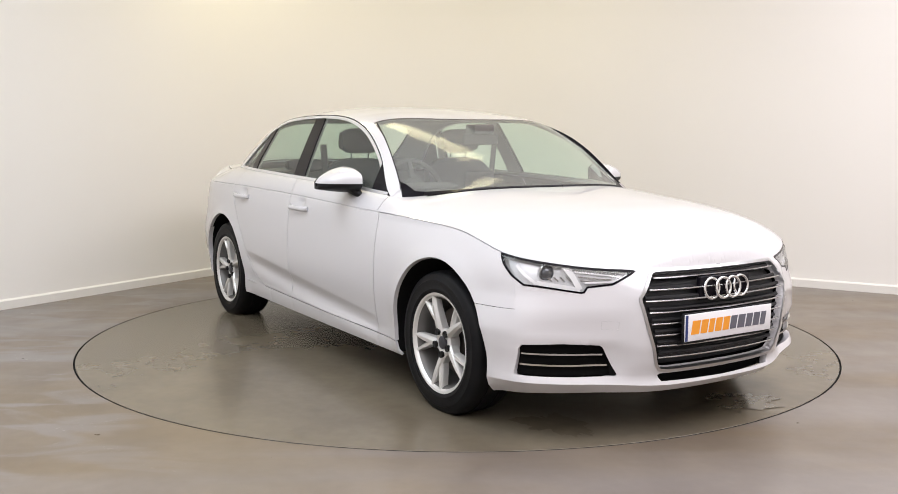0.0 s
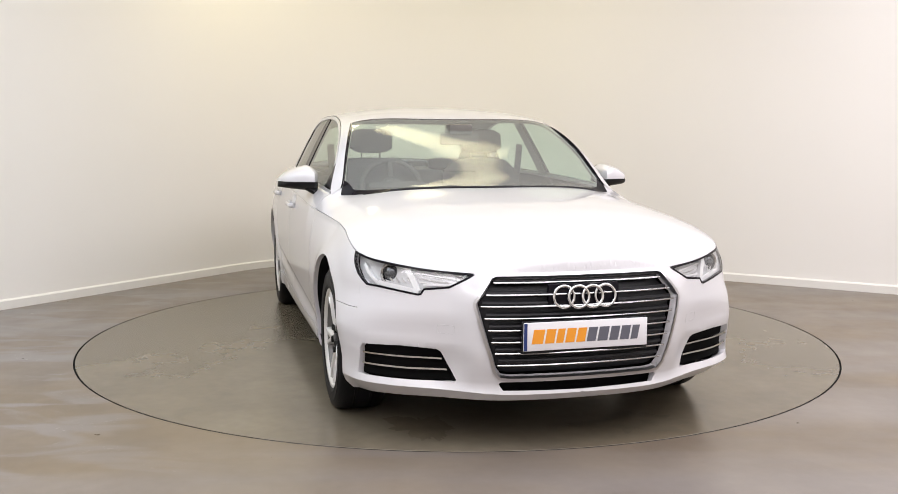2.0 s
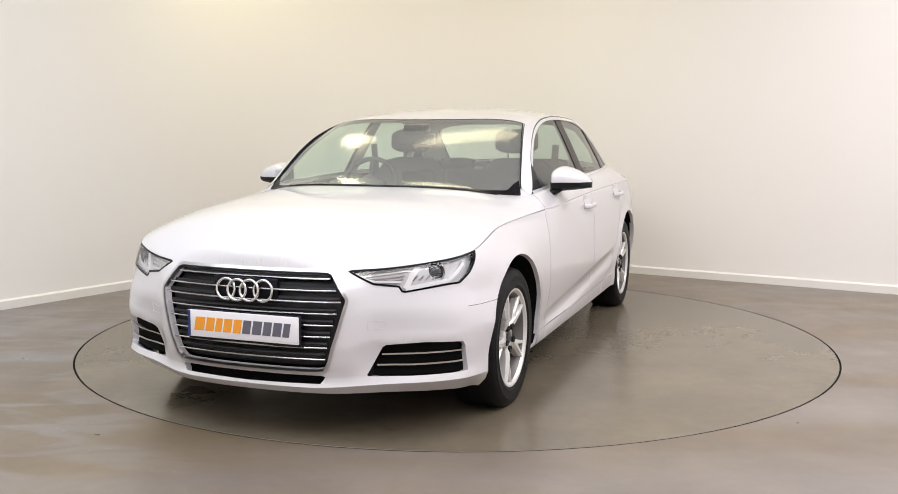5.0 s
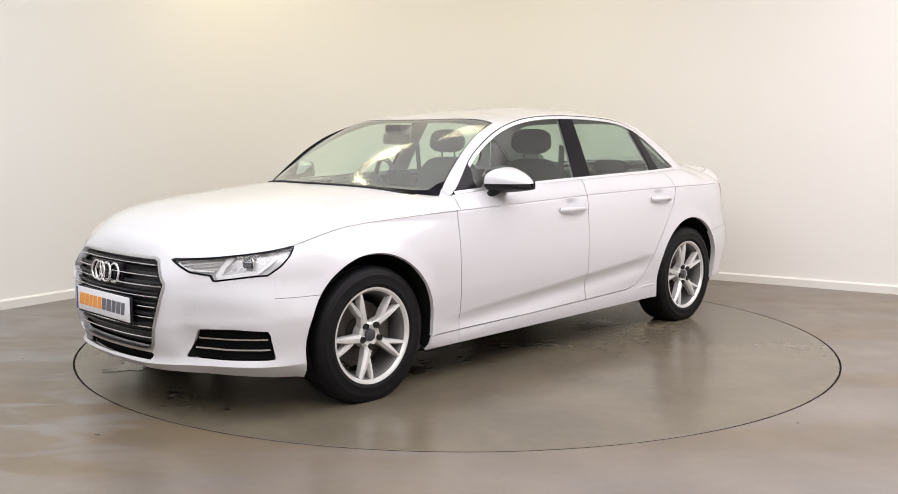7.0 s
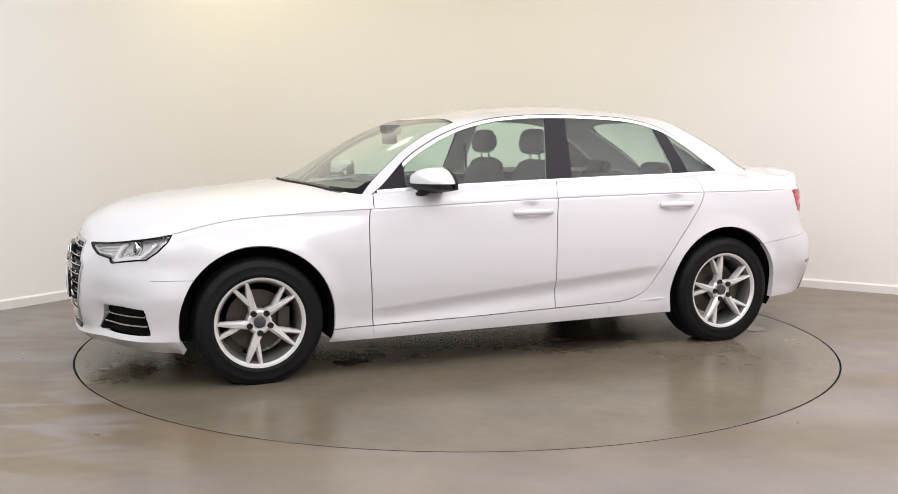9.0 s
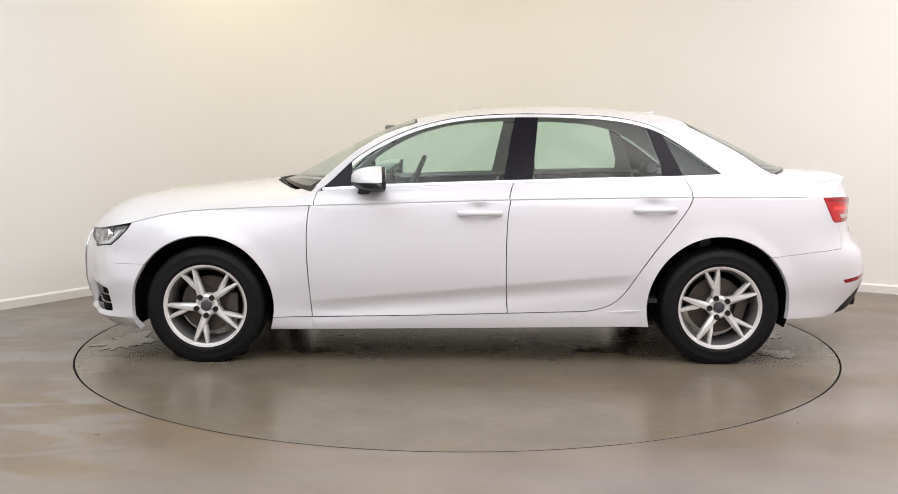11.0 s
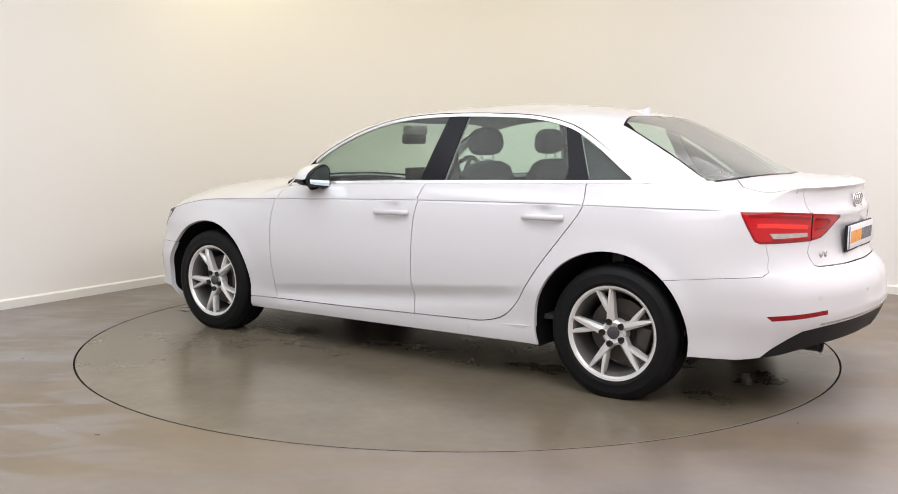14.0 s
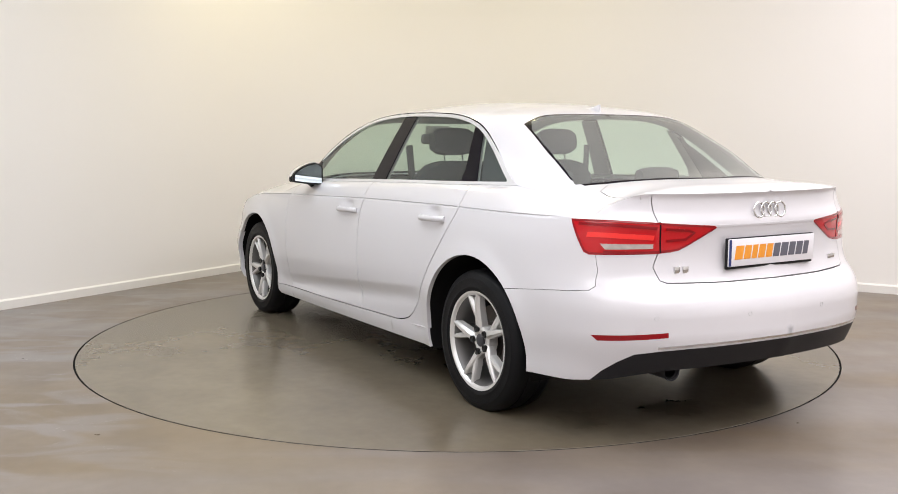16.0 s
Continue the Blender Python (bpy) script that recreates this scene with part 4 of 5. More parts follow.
def lath(line, width, out=0.0, thick=0.006, step=0.02, side=1, closed=False):
    """A flat strip that lies on the flank along a line of (distance, height), standing out by out."""
    p = dense(line, step, closed)
    if closed:
        p = np.r_[p, p[:1]]
    bm = bmesh.new()
    d = np.gradient(p, axis=0)
    if closed:
        d[0] = d[-1] = p[1] - p[-2]
    w = np.stack([-d[:, 1], d[:, 0]], 1) / np.maximum(np.linalg.norm(d, axis=1), 1e-9)[:, None]
    rows = []
    for q, v in zip(p, w):
        row = []
        for k, o in ((-1, out - thick), (-1, out), (1, out), (1, out - thick)):
            c, _ = flank_at(*(q + v * k * width / 2), o)
            row.append(bm.verts.new((c[0], c[1] * side, c[2])))
        rows.append(row)
    for a, b in zip(rows, rows[1:]):
        for k in range(4):
            bm.faces.new((a[k], a[(k + 1) % 4], b[(k + 1) % 4], b[k]))
    if not closed:
        bm.faces.new(rows[0])
        bm.faces.new(rows[-1])
    bmesh.ops.recalc_face_normals(bm, faces=bm.faces)
    return bm


def bar_across(z, w, radius, out, flat=0.6, n=28):
    """A bar across the nose at one height, following its curve."""
    pts = []
    for y in np.linspace(-w, w, n):
        c, nn = flank_at(s_at_y(abs(y), z), z, out)
        pts.append((c[0], math.copysign(c[1], y), c[2]))
    return sweep(pts, radius, 8, flat)


def build_front():
    width = [(0.304, 0.330), (0.334, 0.350), (0.60, 0.424), (0.65, 0.390), (0.70, 0.350)]
    for z in (0.682, 0.637, 0.592, 0.545, 0.498, 0.451, 0.406, 0.356):
        w = float(np.interp(z, [a for a, _ in width], [b for _, b in width])) - 0.006
        cpart("slat", bar_across(z, w, 0.0056, -0.004, 0.75), SLAT, grille, "chrome-edged slat")
        cpart("blade", bar_across(z + 0.012, w - 0.004, 0.009, -0.024, 1.0), MESH, grille)
    for side in (1, -1):
        line = front_pts([(0.0, 0.708), (0.345, 0.708), (0.366, 0.700), (0.436, 0.606), (0.436, 0.590), (0.361, 0.332), (0.339, 0.304), (0.30, 0.298), (0.0, 0.298)])
        cpart("grille_frame", lath(line, 0.012, 0.006, 0.02, side=side), SATIN, grille, "satin silver grille surround")
        v1 = front_pts([(0.545, 0.368), (0.66, 0.370)]) + side_pts([(0.552, 0.377)])
        v2 = front_pts([(0.525, 0.324), (0.66, 0.324)]) + side_pts([(0.542, 0.332)])
        for v in (v1, v2):
            cpart("vent_strip", lath(v, 0.007, -0.004, 0.012, side=side), CHROME, bumper)
        # washer cover and its joint
        sq = front_pts([(0.505, 0.508), (0.505, 0.475), (0.565, 0.478), (0.565, 0.512)])
        cpart("washer_cover", lath(sq, 0.002, 0.0008, 0.003, side=side, closed=True), JOINT, bumper)
    # emblem: four rings
    for k in range(4):
        bm = torus(0.0425, 0.0062)
        move(bm, Matrix.Translation((0.884 - 0.010 * abs(k - 1.5), (k - 1.5) * 0.0585, 0.625)) @ pose(0, 0, 0, 0, 90 - 6, 0))
        cpart("emblem_ring", bm, CHROME, grille, "chrome ring")
    bm = box(0.838, 0.862, -0.150, 0.150, 0.577, 0.675, 0.006)
    cpart("emblem_base", bm, GLOSSBLACK, grille)


def torus(R, r, steps=40, sides=10):
    bm = bmesh.new()
    rings = []
    for i in range(steps):
        a = 2 * math.pi * i / steps
        rings.append([bm.verts.new(((R + r * math.cos(b)) * math.cos(a), (R + r * math.cos(b)) * math.sin(a), r * math.sin(b)))
                      for b in (2 * math.pi * k / sides for k in range(sides))])
    for i in range(steps):
        p, q = rings[i], rings[(i + 1) % steps]
        for k in range(sides):
            bm.faces.new((p[k], p[(k + 1) % sides], q[(k + 1) % sides], q[k]))
    bmesh.ops.recalc_face_normals(bm, faces=bm.faces)
    return bm


def build_plate(x, zc, facing, tilt):
    """A show plate with a print of coloured slanted blocks."""
    base = Matrix.Translation((x, 0, zc)) @ pose(0, 0, 0, 0, tilt, 0 if facing > 0 else 180)
    plate = cpart("show_plate", move(box(-0.004, 0.004, -0.262, 0.262, -0.056, 0.056, 0.003), base), PLATEWHITE, None, "white show plate with an orange and grey print")
    cpart("plate_holder", move(box(-0.016, -0.005, -0.266, 0.266, -0.068, 0.060, 0.004), base), BLACK, plate)
    cpart("plate_edge", move(box(0.0035, 0.0052, -0.261, -0.248, -0.054, 0.054), base), PLATEBLUE, plate)
    widths = [0.052, 0.044, 0.036, 0.044, 0.042, 0.043, 0.048, 0.043, 0.044, 0.036]
    y = -0.232
    for k, w in enumerate(widths):
        # a plain slanted block
        h = 0.056
        sl = 0.010
        bm = prism([(y + 0.002, -h / 2), (y + w - 0.004, -h / 2), (y + w - 0.004 + sl, h / 2), (y + 0.002 + sl, h / 2)], 0.0016)
        move(bm, base @ Matrix.Translation((0.004, 0, 0)) @ Matrix(((0, 0, 1, 0), (1, 0, 0, 0), (0, 1, 0, 0), (0, 0, 0, 1))))
        cpart("print_block", bm, ORANGE if k < 5 else PRINTGREY, plate, smooth=False)
        y += w + 0.0025
    return plate


def build_headlights():
    for side, lamp in zip((1, -1), heads):
        border = [(s, float(crest_z(s)) - 0.008) for s in np.linspace(s_at_y(0.425, 0.715), s_at_x(0.41, 0.765), 14)]
        border += side_pts([(0.435, 0.735), (0.482, 0.690), (0.532, 0.653)]) + front_pts([(0.78, 0.650), (0.72, 0.640), (0.632, 0.625), (0.622, 0.627), (0.609, 0.647), (0.52, 0.658), (0.507, 0.665)])
        cpart("lamp_border", lath(border, 0.008, 0.001, 0.012, side=side, closed=True), GLOSSBLACK, lamp)
        for line, w, o, mat in (
                ([(0.672, 0.736), (0.652, 0.69), (0.634, 0.638)], 0.024, -0.012, LAMPWHITE),
                ([(0.634, 0.637), (0.70, 0.650), (0.775, 0.664)], 0.018, -0.012, LAMPWHITE),
                ([(0.775, 0.658), (0.808, 0.70), (0.818, 0.735)], 0.014, -0.012, LAMPWHITE),
                ([(0.668, 0.744), (0.73, 0.756), (0.81, 0.768)], 0.010, -0.012, LAMPWHITE),
                ([(0.455, 0.707), (0.55, 0.721), (0.645, 0.738)], 0.012, -0.012, LAMPWHITE),
                ([(0.470, 0.690), (0.55, 0.700), (0.64, 0.711)], 0.006, -0.018, LAMPWHITE),
                ([(0.455, 0.700), (0.488, 0.678), (0.52, 0.670)], 0.010, -0.012, LAMPWHITE),
                ([(0.52, 0.669), (0.56, 0.667), (0.615, 0.666)], 0.007, -0.012, LAMPWHITE),
                ([(0.50, 0.678), (0.56, 0.682), (0.63, 0.692)], 0.006, -0.022, CHROME),
                ([(0.54, 0.669), (0.58, 0.671), (0.625, 0.676)], 0.005, -0.022, CHROME)):
            cpart("light_guide", lath(front_pts(line), w, o, 0.014, side=side), mat, lamp)
        c, n = flank_at(s_at_y(0.735, 0.708), 0.708, -0.038)
        aim = Vector((1, 0.15 * side, 0)).to_track_quat("Y", "Z").to_matrix().to_4x4()
        m = Matrix.Translation((c[0], c[1] * side, c[2])) @ aim
        cpart("projector_ring", move(lathe([(0.040, -0.01), (0.047, 0.012), (0.045, 0.018), (0.038, 0.015), (0.034, 0.0)], 32), m), CHROME, lamp)
        cpart("projector", move(lathe([(0.0, 0.026), (0.016, 0.023), (0.028, 0.015), (0.036, 0.0), (0.036, -0.02)], 32), m), LAMPDARK, lamp, "round projector lens")
        for k in range(4):
            d = front_pts([(0.66 + 0.022 * k, 0.672), (0.672 + 0.022 * k, 0.690)])
            cpart("reflector_fin", lath(d, 0.007, -0.02, 0.02, side=side), CHROME, lamp)


def build_tail():
    for side, lamp in zip((1, -1), tails):
        guides = ([(s_at_x(-3.42, 0.905), 0.905), (s_at_x(-3.52, 0.903), 0.903)] + rear_pts([(0.62, 0.895), (0.56, 0.888)]),
                  [(s_at_x(-3.455, 0.862), 0.862), (s_at_x(-3.52, 0.862), 0.862)] + rear_pts([(0.62, 0.855), (0.57, 0.851)]))
        cpart("lamp_band", lath(guides[0], 0.012, 0.0025, 0.004, side=side), DARKRED, lamp)
        cpart("lamp_band", lath(rear_pts([(0.525, 0.885), (0.43, 0.878), (0.40, 0.868), (0.44, 0.842), (0.52, 0.838)]), 0.010, 0.0025, 0.004, side=side), DARKRED, lamp)
        cpart("lamp_band", lath(guides[1], 0.020, 0.0015, 0.004, side=side), BRIGHTRED, lamp)
        cpart("lamp_joint", lath(rear_pts([(0.548, 0.915), (0.546, 0.86), (0.543, 0.79)]), 0.006, 0.002, 0.006, side=side), GLOSSBLACK, lamp)
        cpart("lamp_band", lath(rear_pts([(0.74, 0.795), (0.60, 0.793), (0.50, 0.797)]), 0.010, 0.0015, 0.004, side=side), DARKRED, lamp)
        rim = [(s_at_x(-3.39, 0.918), 0.918), (s_at_x(-3.52, 0.918), 0.918)] + rear_pts([(0.60, 0.911), (0.45, 0.900), (0.312, 0.890), (0.304, 0.885), (0.43, 0.819), (0.47, 0.803), (0.55, 0.792)])
        rim += [(s_at_x(-3.47, 0.788), 0.788), (s_at_x(-3.453, 0.798), 0.798), (s_at_x(-3.40, 0.90), 0.90)]
        cpart("lamp_rim", lath(rim, 0.007, 0.002, 0.005, side=side, closed=True), DARKRED, lamp)
        # parking sensors
        for y in (0.62, 0.22):
            c, n = flank_at(s_at_y(y, 0.545, True), 0.545, 0.0)
            a = Vector((n[0], n[1] * side, n[2])).to_track_quat("Z", "Y").to_matrix().to_4x4()
            cpart("parking_sensor", move(torus(0.009, 0.001, 20, 6), Matrix.Translation((c[0], c[1] * side, c[2])) @ a), JOINT, rear_bumper)
        # exhaust
        bm = lathe([(0.036, -0.06), (0.036, 0.05), (0.040, 0.055), (0.040, 0.045), (0.031, 0.04), (0.031, -0.06)], 24)
        if side > 0:
            cpart("exhaust_pipe", move(bm, Matrix.Translation((-3.635, 0.52, 0.320)) @ pose(0, 0, 0, 0, 0, 90)), BLACK)
        else:
            bm.free()
        bm = lath(rear_pts([(0.30, 0.892), (0.15, 0.893), (0.0, 0.893)]), 0.008, 0.002, 0.012, side=side)
        cpart("lid_crease", bm, PAINT, boot)
    for k in range(4):
        c, n = flank_at(s_at_y(0.0, 0.949, True), 0.949, 0.004)
        bm = torus(0.031, 0.0045)
        move(bm, Matrix.Translation((c[0] - 0.003, (k - 1.5) * 0.043, 0.949)) @ pose(0, 0, 0, 0, -84, 0))
        cpart("emblem_ring", bm, CHROME, boot, "chrome ring")
    for y0, y1, z in ((0.425, 0.50, 0.722), (-0.50, -0.43, 0.722)):
        for k in range(2 if y0 > 0 else 4):
            n = 2 if y0 > 0 else 4
            a = y0 + (y1 - y0) * (k + 0.12) / n
            b = y0 + (y1 - y0) * (k + 0.88) / n
            c, _ = flank_at(s_at_y(abs((a + b) / 2), z, True), z, 0.003)
            h = 0.013 if y0 > 0 else 0.009
            cpart("badge_bar", box(c[0] - 0.003, c[0] + 0.012, a, b, z - h, z + h, 0.001), CHROME, boot)
    # roof aerial
    bm = bmesh.new()
    prof = [(0.0, 0.0, 0.020), (-0.05, 0.010, 0.018), (-0.10, 0.030, 0.012), (-0.135, 0.052, 0.006), (-0.15, 0.052, 0.004), (-0.155, 0.0, 0.012)]
    rows = []
    for dx, h, w in prof:
        x = -2.50 + dx * 0.75
        z = float(hermite(x, CENTRE)) - 0.004
        rows.append([bm.verts.new((x, w, z)), bm.verts.new((x + 0.004, 0.002, z + 0.72 * h + 0.004)), bm.verts.new((x + 0.004, -0.002, z + 0.72 * h + 0.004)), bm.verts.new((x, -w, z))])
    for a, b in zip(rows, rows[1:]):
        for k in range(3):
            bm.faces.new((a[k], a[k + 1], b[k + 1], b[k]))
    bmesh.ops.recalc_face_normals(bm, faces=bm.faces)
    cpart("roof_aerial", bm, PAINT)


def build_mirrors():
    def hi(v):
        return 1.094 - 0.074 * v**2.4 - 0.030 * max(0.0, 0.22 - v) / 0.22 - (0.012 * ((v - 0.9) / 0.1) ** 2 if v > 0.9 else 0)

    def lo(v):
        return 0.952 + 0.022 * v**1.6

    def shell(side, z0, z1):
        bm = bmesh.new()
        rows = []
        for i in range(17):
            v = i / 16
            y = 0.826 + 0.210 * v
            h, l0 = hi(v), lo(v)
            zc, r = (h + l0) / 2, (h - l0) / 2
            xb, xf = -0.965 - 0.02 * v, -0.800 - 0.10 * v**1.8
            end = min(1.0, 4 * v + 0.55, 3.2 * (1 - v) + 0.45)
            row = []
            for k in range(19):
                z = min(max(zc - r * math.cos(math.pi * k / 18), z0), z1)
                rel = min(1.0, abs(z - zc) / r)
                row.append(bm.verts.new((xb + (xf - xb) * end * (1 - rel**3.0) ** 0.45, y * side, z)))
            rows.append(row)
        for a, b in zip(rows, rows[1:]):
            for k in range(18):
                bm.faces.new((a[k], a[k + 1], b[k + 1], b[k]))
            bm.faces.new((a[18], a[0], b[0], b[18]))
        bm.faces.new(rows[0])
        bm.faces.new(rows[-1][::-1])
        bmesh.ops.remove_doubles(bm, verts=bm.verts, dist=1e-5)
        bmesh.ops.dissolve_degenerate(bm, edges=bm.edges, dist=1e-5)
        bmesh.ops.recalc_face_normals(bm, faces=bm.faces)
        return bm

    def slab(side, y0, y1, inset, x0, x1):
        """A plate that follows the outline of the housing."""
        bm = bmesh.new()
        rows = []
        for i in range(13):
            v = i / 12
            y = y0 + (y1 - y0) * v
            u = (y - 0.826) / 0.210
            sh = -0.02 * u
            a, b = lo(u) + inset, hi(u) - inset
            rows.append([bm.verts.new((x + sh, y * side, z)) for x, z in ((x0, a), (x0, b), (x1, b), (x1, a))])
        for a, b in zip(rows, rows[1:]):
            for k in range(4):
                bm.faces.new((a[k], a[(k + 1) % 4], b[(k + 1) % 4], b[k]))
        bm.faces.new(rows[0])
        bm.faces.new(rows[-1])
        bmesh.ops.recalc_face_normals(bm, faces=bm.faces)
        return bm

    for side, door in zip((1, -1), front_doors):
        cpart("door_mirror", shell(side, 1.0055, 1.2), PAINT, door, "white mirror cap")
        cpart("mirror_base", shell(side, 0.9, 1.0045), BLACK, door)
        cpart("mirror_foot", sweep([(-0.845, 0.795 * side, 0.912), (-0.86, 0.822 * side, 0.930), (-0.875, 0.842 * side, 0.952), (-0.885, 0.885 * side, 0.978)], 0.036, 12, 0.6), BLACK, door)
        cpart("mirror_rim", slab(side, 0.828, 1.032, 0.003, -0.985, -0.966), BLACK, door)
        cpart("mirror_glass", slab(side, 0.838, 1.020, 0.011, -0.988, -0.984), MIRROR, door)


def build_handles():
    for owner, x0, x1, z in ((front_doors, -1.385, -1.62, 0.838), (rear_doors, -2.335, -2.56, 0.857)):
        for side, door in zip((1, -1), owner):
            pts = []
            c0, c1 = flank_at(s_at_x(x0, z), z)[0], flank_at(s_at_x(x1, z), z)[0]
            for k in range(15):
                v = k / 14
                c = c0 + (c1 - c0) * v
                c[1] += 0.004 + 0.026 * min(1, math.sin(math.pi * v) * 2.0)
                pts.append((c[0], c[1] * side, c[2] + 0.003 * v))
            cpart("door_handle", sweep(pts, 0.011, 10, 1.35), PAINT, door)


def build_wipers():
    for y0, y1, dx in ((0.10, -0.52, 0.0), (0.62, 0.06, 0.012)):
        pts = []
        for k in range(16):
            y = y0 + (y1 - y0) * k / 15
            x = float(np.interp(abs(y), [0, 0.2, 0.4, 0.58, 0.72], [-0.305, -0.318, -0.355, -0.43, -0.52])) + dx
            z = float(deck(np.array([(x, y)]))[0, 2]) + 0.001
            pts.append((x, y, z))
        cpart("wiper", sweep(pts, 0.006, 6, 1.2), BLACK)


# ---------------------------------------------------------------- wheels, underside, cabin
def build_wheel(x, side, turn):
    yc = 0.782
    base = Matrix.Translation((x, yc * side, 0.322)) @ (Matrix.Identity(4) if side > 0 else pose(0, 0, 0, 0, 0, 180)) @ pose(0, 0, 0, 0, turn, 0)
    rim = lathe([(0.212, -0.09), (0.222, -0.095), (0.224, -0.085), (0.205, -0.07), (0.200, 0.0), (0.204, 0.06), (0.212, 0.085), (0.224, 0.096), (0.231, 0.101), (0.229, 0.106),
                 (0.219, 0.104), (0.210, 0.092), (0.200, 0.075), (0.194, 0.03), (0.193, -0.06), (0.196, -0.09)], 72, True)
    for f in rim.faces:
        c = f.calc_center_median()
        f.material_index = 1 if math.hypot(c.x, c.z) < 0.2085 else 0
    wheel = cpart("wheel", move(rim, base), [ALLOY, BARREL], None, "silver alloy wheel with five twin spokes")
    tyre = lathe([(0.216, -0.096), (0.240, -0.108), (0.275, -0.113), (0.305, -0.108), (0.320, -0.096), (0.3265, -0.075), (0.3275, -0.04), (0.324, -0.038), (0.324, -0.032), (0.328, -0.03),
                  (0.3285, 0.0), (0.328, 0.03), (0.324, 0.032), (0.324, 0.038), (0.3275, 0.04), (0.3265, 0.075), (0.320, 0.096), (0.305, 0.108), (0.289, 0.1105), (0.287, 0.1125), (0.275, 0.113), (0.250, 0.1105), (0.247, 0.112), (0.235, 0.109), (0.226, 0.103), (0.216, 0.092)], 72)
    cpart("tyre", move(tyre, base), RUBBER, wheel, "black rubber tyre")
    def blade(name, path):
        """A tapered spoke along (x, z, half width, back, face) stations."""
        bm = bmesh.new()
        rows = []
        c = [np.array(q[:2]) for q in path]
        d = (c[-1] - c[0]) / np.linalg.norm(c[-1] - c[0])
        n = np.array([-d[1], d[0]])
        for q, (_, _, w, y0, y1) in zip(c, path):
            sec = ((-w, y0), (-w, y1 - 0.010), (-w * 0.72, y1), (w * 0.30, y1 + 0.002), (w, y1 - 0.012), (w, y0))
            rows.append([bm.verts.new((q[0] + n[0] * a, y, q[1] + n[1] * a)) for a, y in sec])
        for p, q in zip(rows, rows[1:]):
            for m in range(6):
                bm.faces.new((p[m], p[(m + 1) % 6], q[(m + 1) % 6], q[m]))
        bm.faces.new(rows[0])
        bm.faces.new(rows[-1])
        bmesh.ops.recalc_face_normals(bm, faces=bm.faces)
        cpart(name, move(bm, base @ pose(0, 0, 0, 0, 72 * k, 0)), ALLOY, wheel, smooth=False)

    for k in range(5):
        blade("spoke", [(-0.002, -0.030, 0.0235, 0.035, 0.078), (0.004, -0.058, 0.0225, 0.040, 0.086), (0.022, -0.100, 0.0185, 0.048, 0.093), (0.045, -0.155, 0.0140, 0.056, 0.098), (0.066, -0.206, 0.0085, 0.060, 0.097)])
        blade("spoke_branch", [(0.017, -0.085, 0.0120, 0.046, 0.084), (0.008, -0.130, 0.0140, 0.050, 0.089), (0.001, -0.175, 0.0120, 0.056, 0.094), (-0.006, -0.216, 0.0095, 0.060, 0.096)])
        b = lathe([(0.0, 0.079), (0.009, 0.079), (0.012, 0.083), (0.0155, 0.083), (0.0155, 0.04)], 16)
        cpart("wheel_bolt", move(b, base @ pose(0, 0, 0, 0, 72 * k, 0) @ Matrix.Translation((0, 0.012, -0.055))), DARKSTEEL, wheel)
    cpart("hub", move(lathe([(0.0, 0.06), (0.034, 0.078), (0.050, 0.082), (0.062, 0.074), (0.066, 0.03)], 40), base), ALLOY, wheel)
    cpart("hub_cap", move(lathe([(0.0, 0.090), (0.022, 0.089), (0.029, 0.086), (0.031, 0.075), (0.031, 0.05)], 32), base), CAPGREY, wheel, "grey centre cap")
    cpart("brake_disc", move(lathe([(0.06, 0.0), (0.155, 0.0), (0.155, -0.022), (0.06, -0.022)], 48, True), base), IRON, wheel)
    cal = box(-0.165, -0.10, -0.045, 0.03, -0.07, 0.07, 0.012)
    cpart("brake_caliper", move(cal, base), IRON, wheel)
    cpart("drum", move(lathe([(0.0, 0.01), (0.08, 0.012), (0.085, -0.02)], 32), base), IRON, wheel)


def build_under():
    for k, (ax, az, ar) in enumerate(ARCHES):
        for side in (1, -1):
            bm = bmesh.new()
            rows = []
            for i in range(33):
                t = -0.30 + (math.pi + 0.6) * i / 32
                c, s = (ar + 0.004) * math.cos(t), (ar + 0.004) * math.sin(t)
                yo = float(flank(np.array([(s_at_x(ax + c, az + s), az + s)]))[0, 1])
                rows.append([bm.verts.new((ax + c * g, y * side, az + s * g)) for y, g in ((yo - 0.014, 1.0), (0.60, 1.0), (0.56, 0.97), (0.55, 0.2))])
            for a, b in zip(rows, rows[1:]):
                for j in range(3):
                    bm.faces.new((a[j], a[j + 1], b[j + 1], b[j]))
            bmesh.ops.recalc_face_normals(bm, faces=bm.faces)
            cpart("arch_liner", bm, DARK)
    bm = bmesh.new()
    for b in ((0.42, 0.745, -0.50, 0.50, 0.215, 0.64), (0.30, 0.55, -0.70, 0.70, 0.215, 0.45), (-0.39, 0.42, -0.54, 0.54, 0.20, 0.60), (-2.40, -0.39, -0.85, 0.85, 0.205, 0.33),
              (-3.20, -2.40, -0.54, 0.54, 0.24, 0.60), (-3.62, -3.19, -0.58, 0.58, 0.30, 0.62)):
        add(bm, box(*b, 0.02, 1))
    cpart("underbody", bm, DARK, None, "dark underside and engine bay")


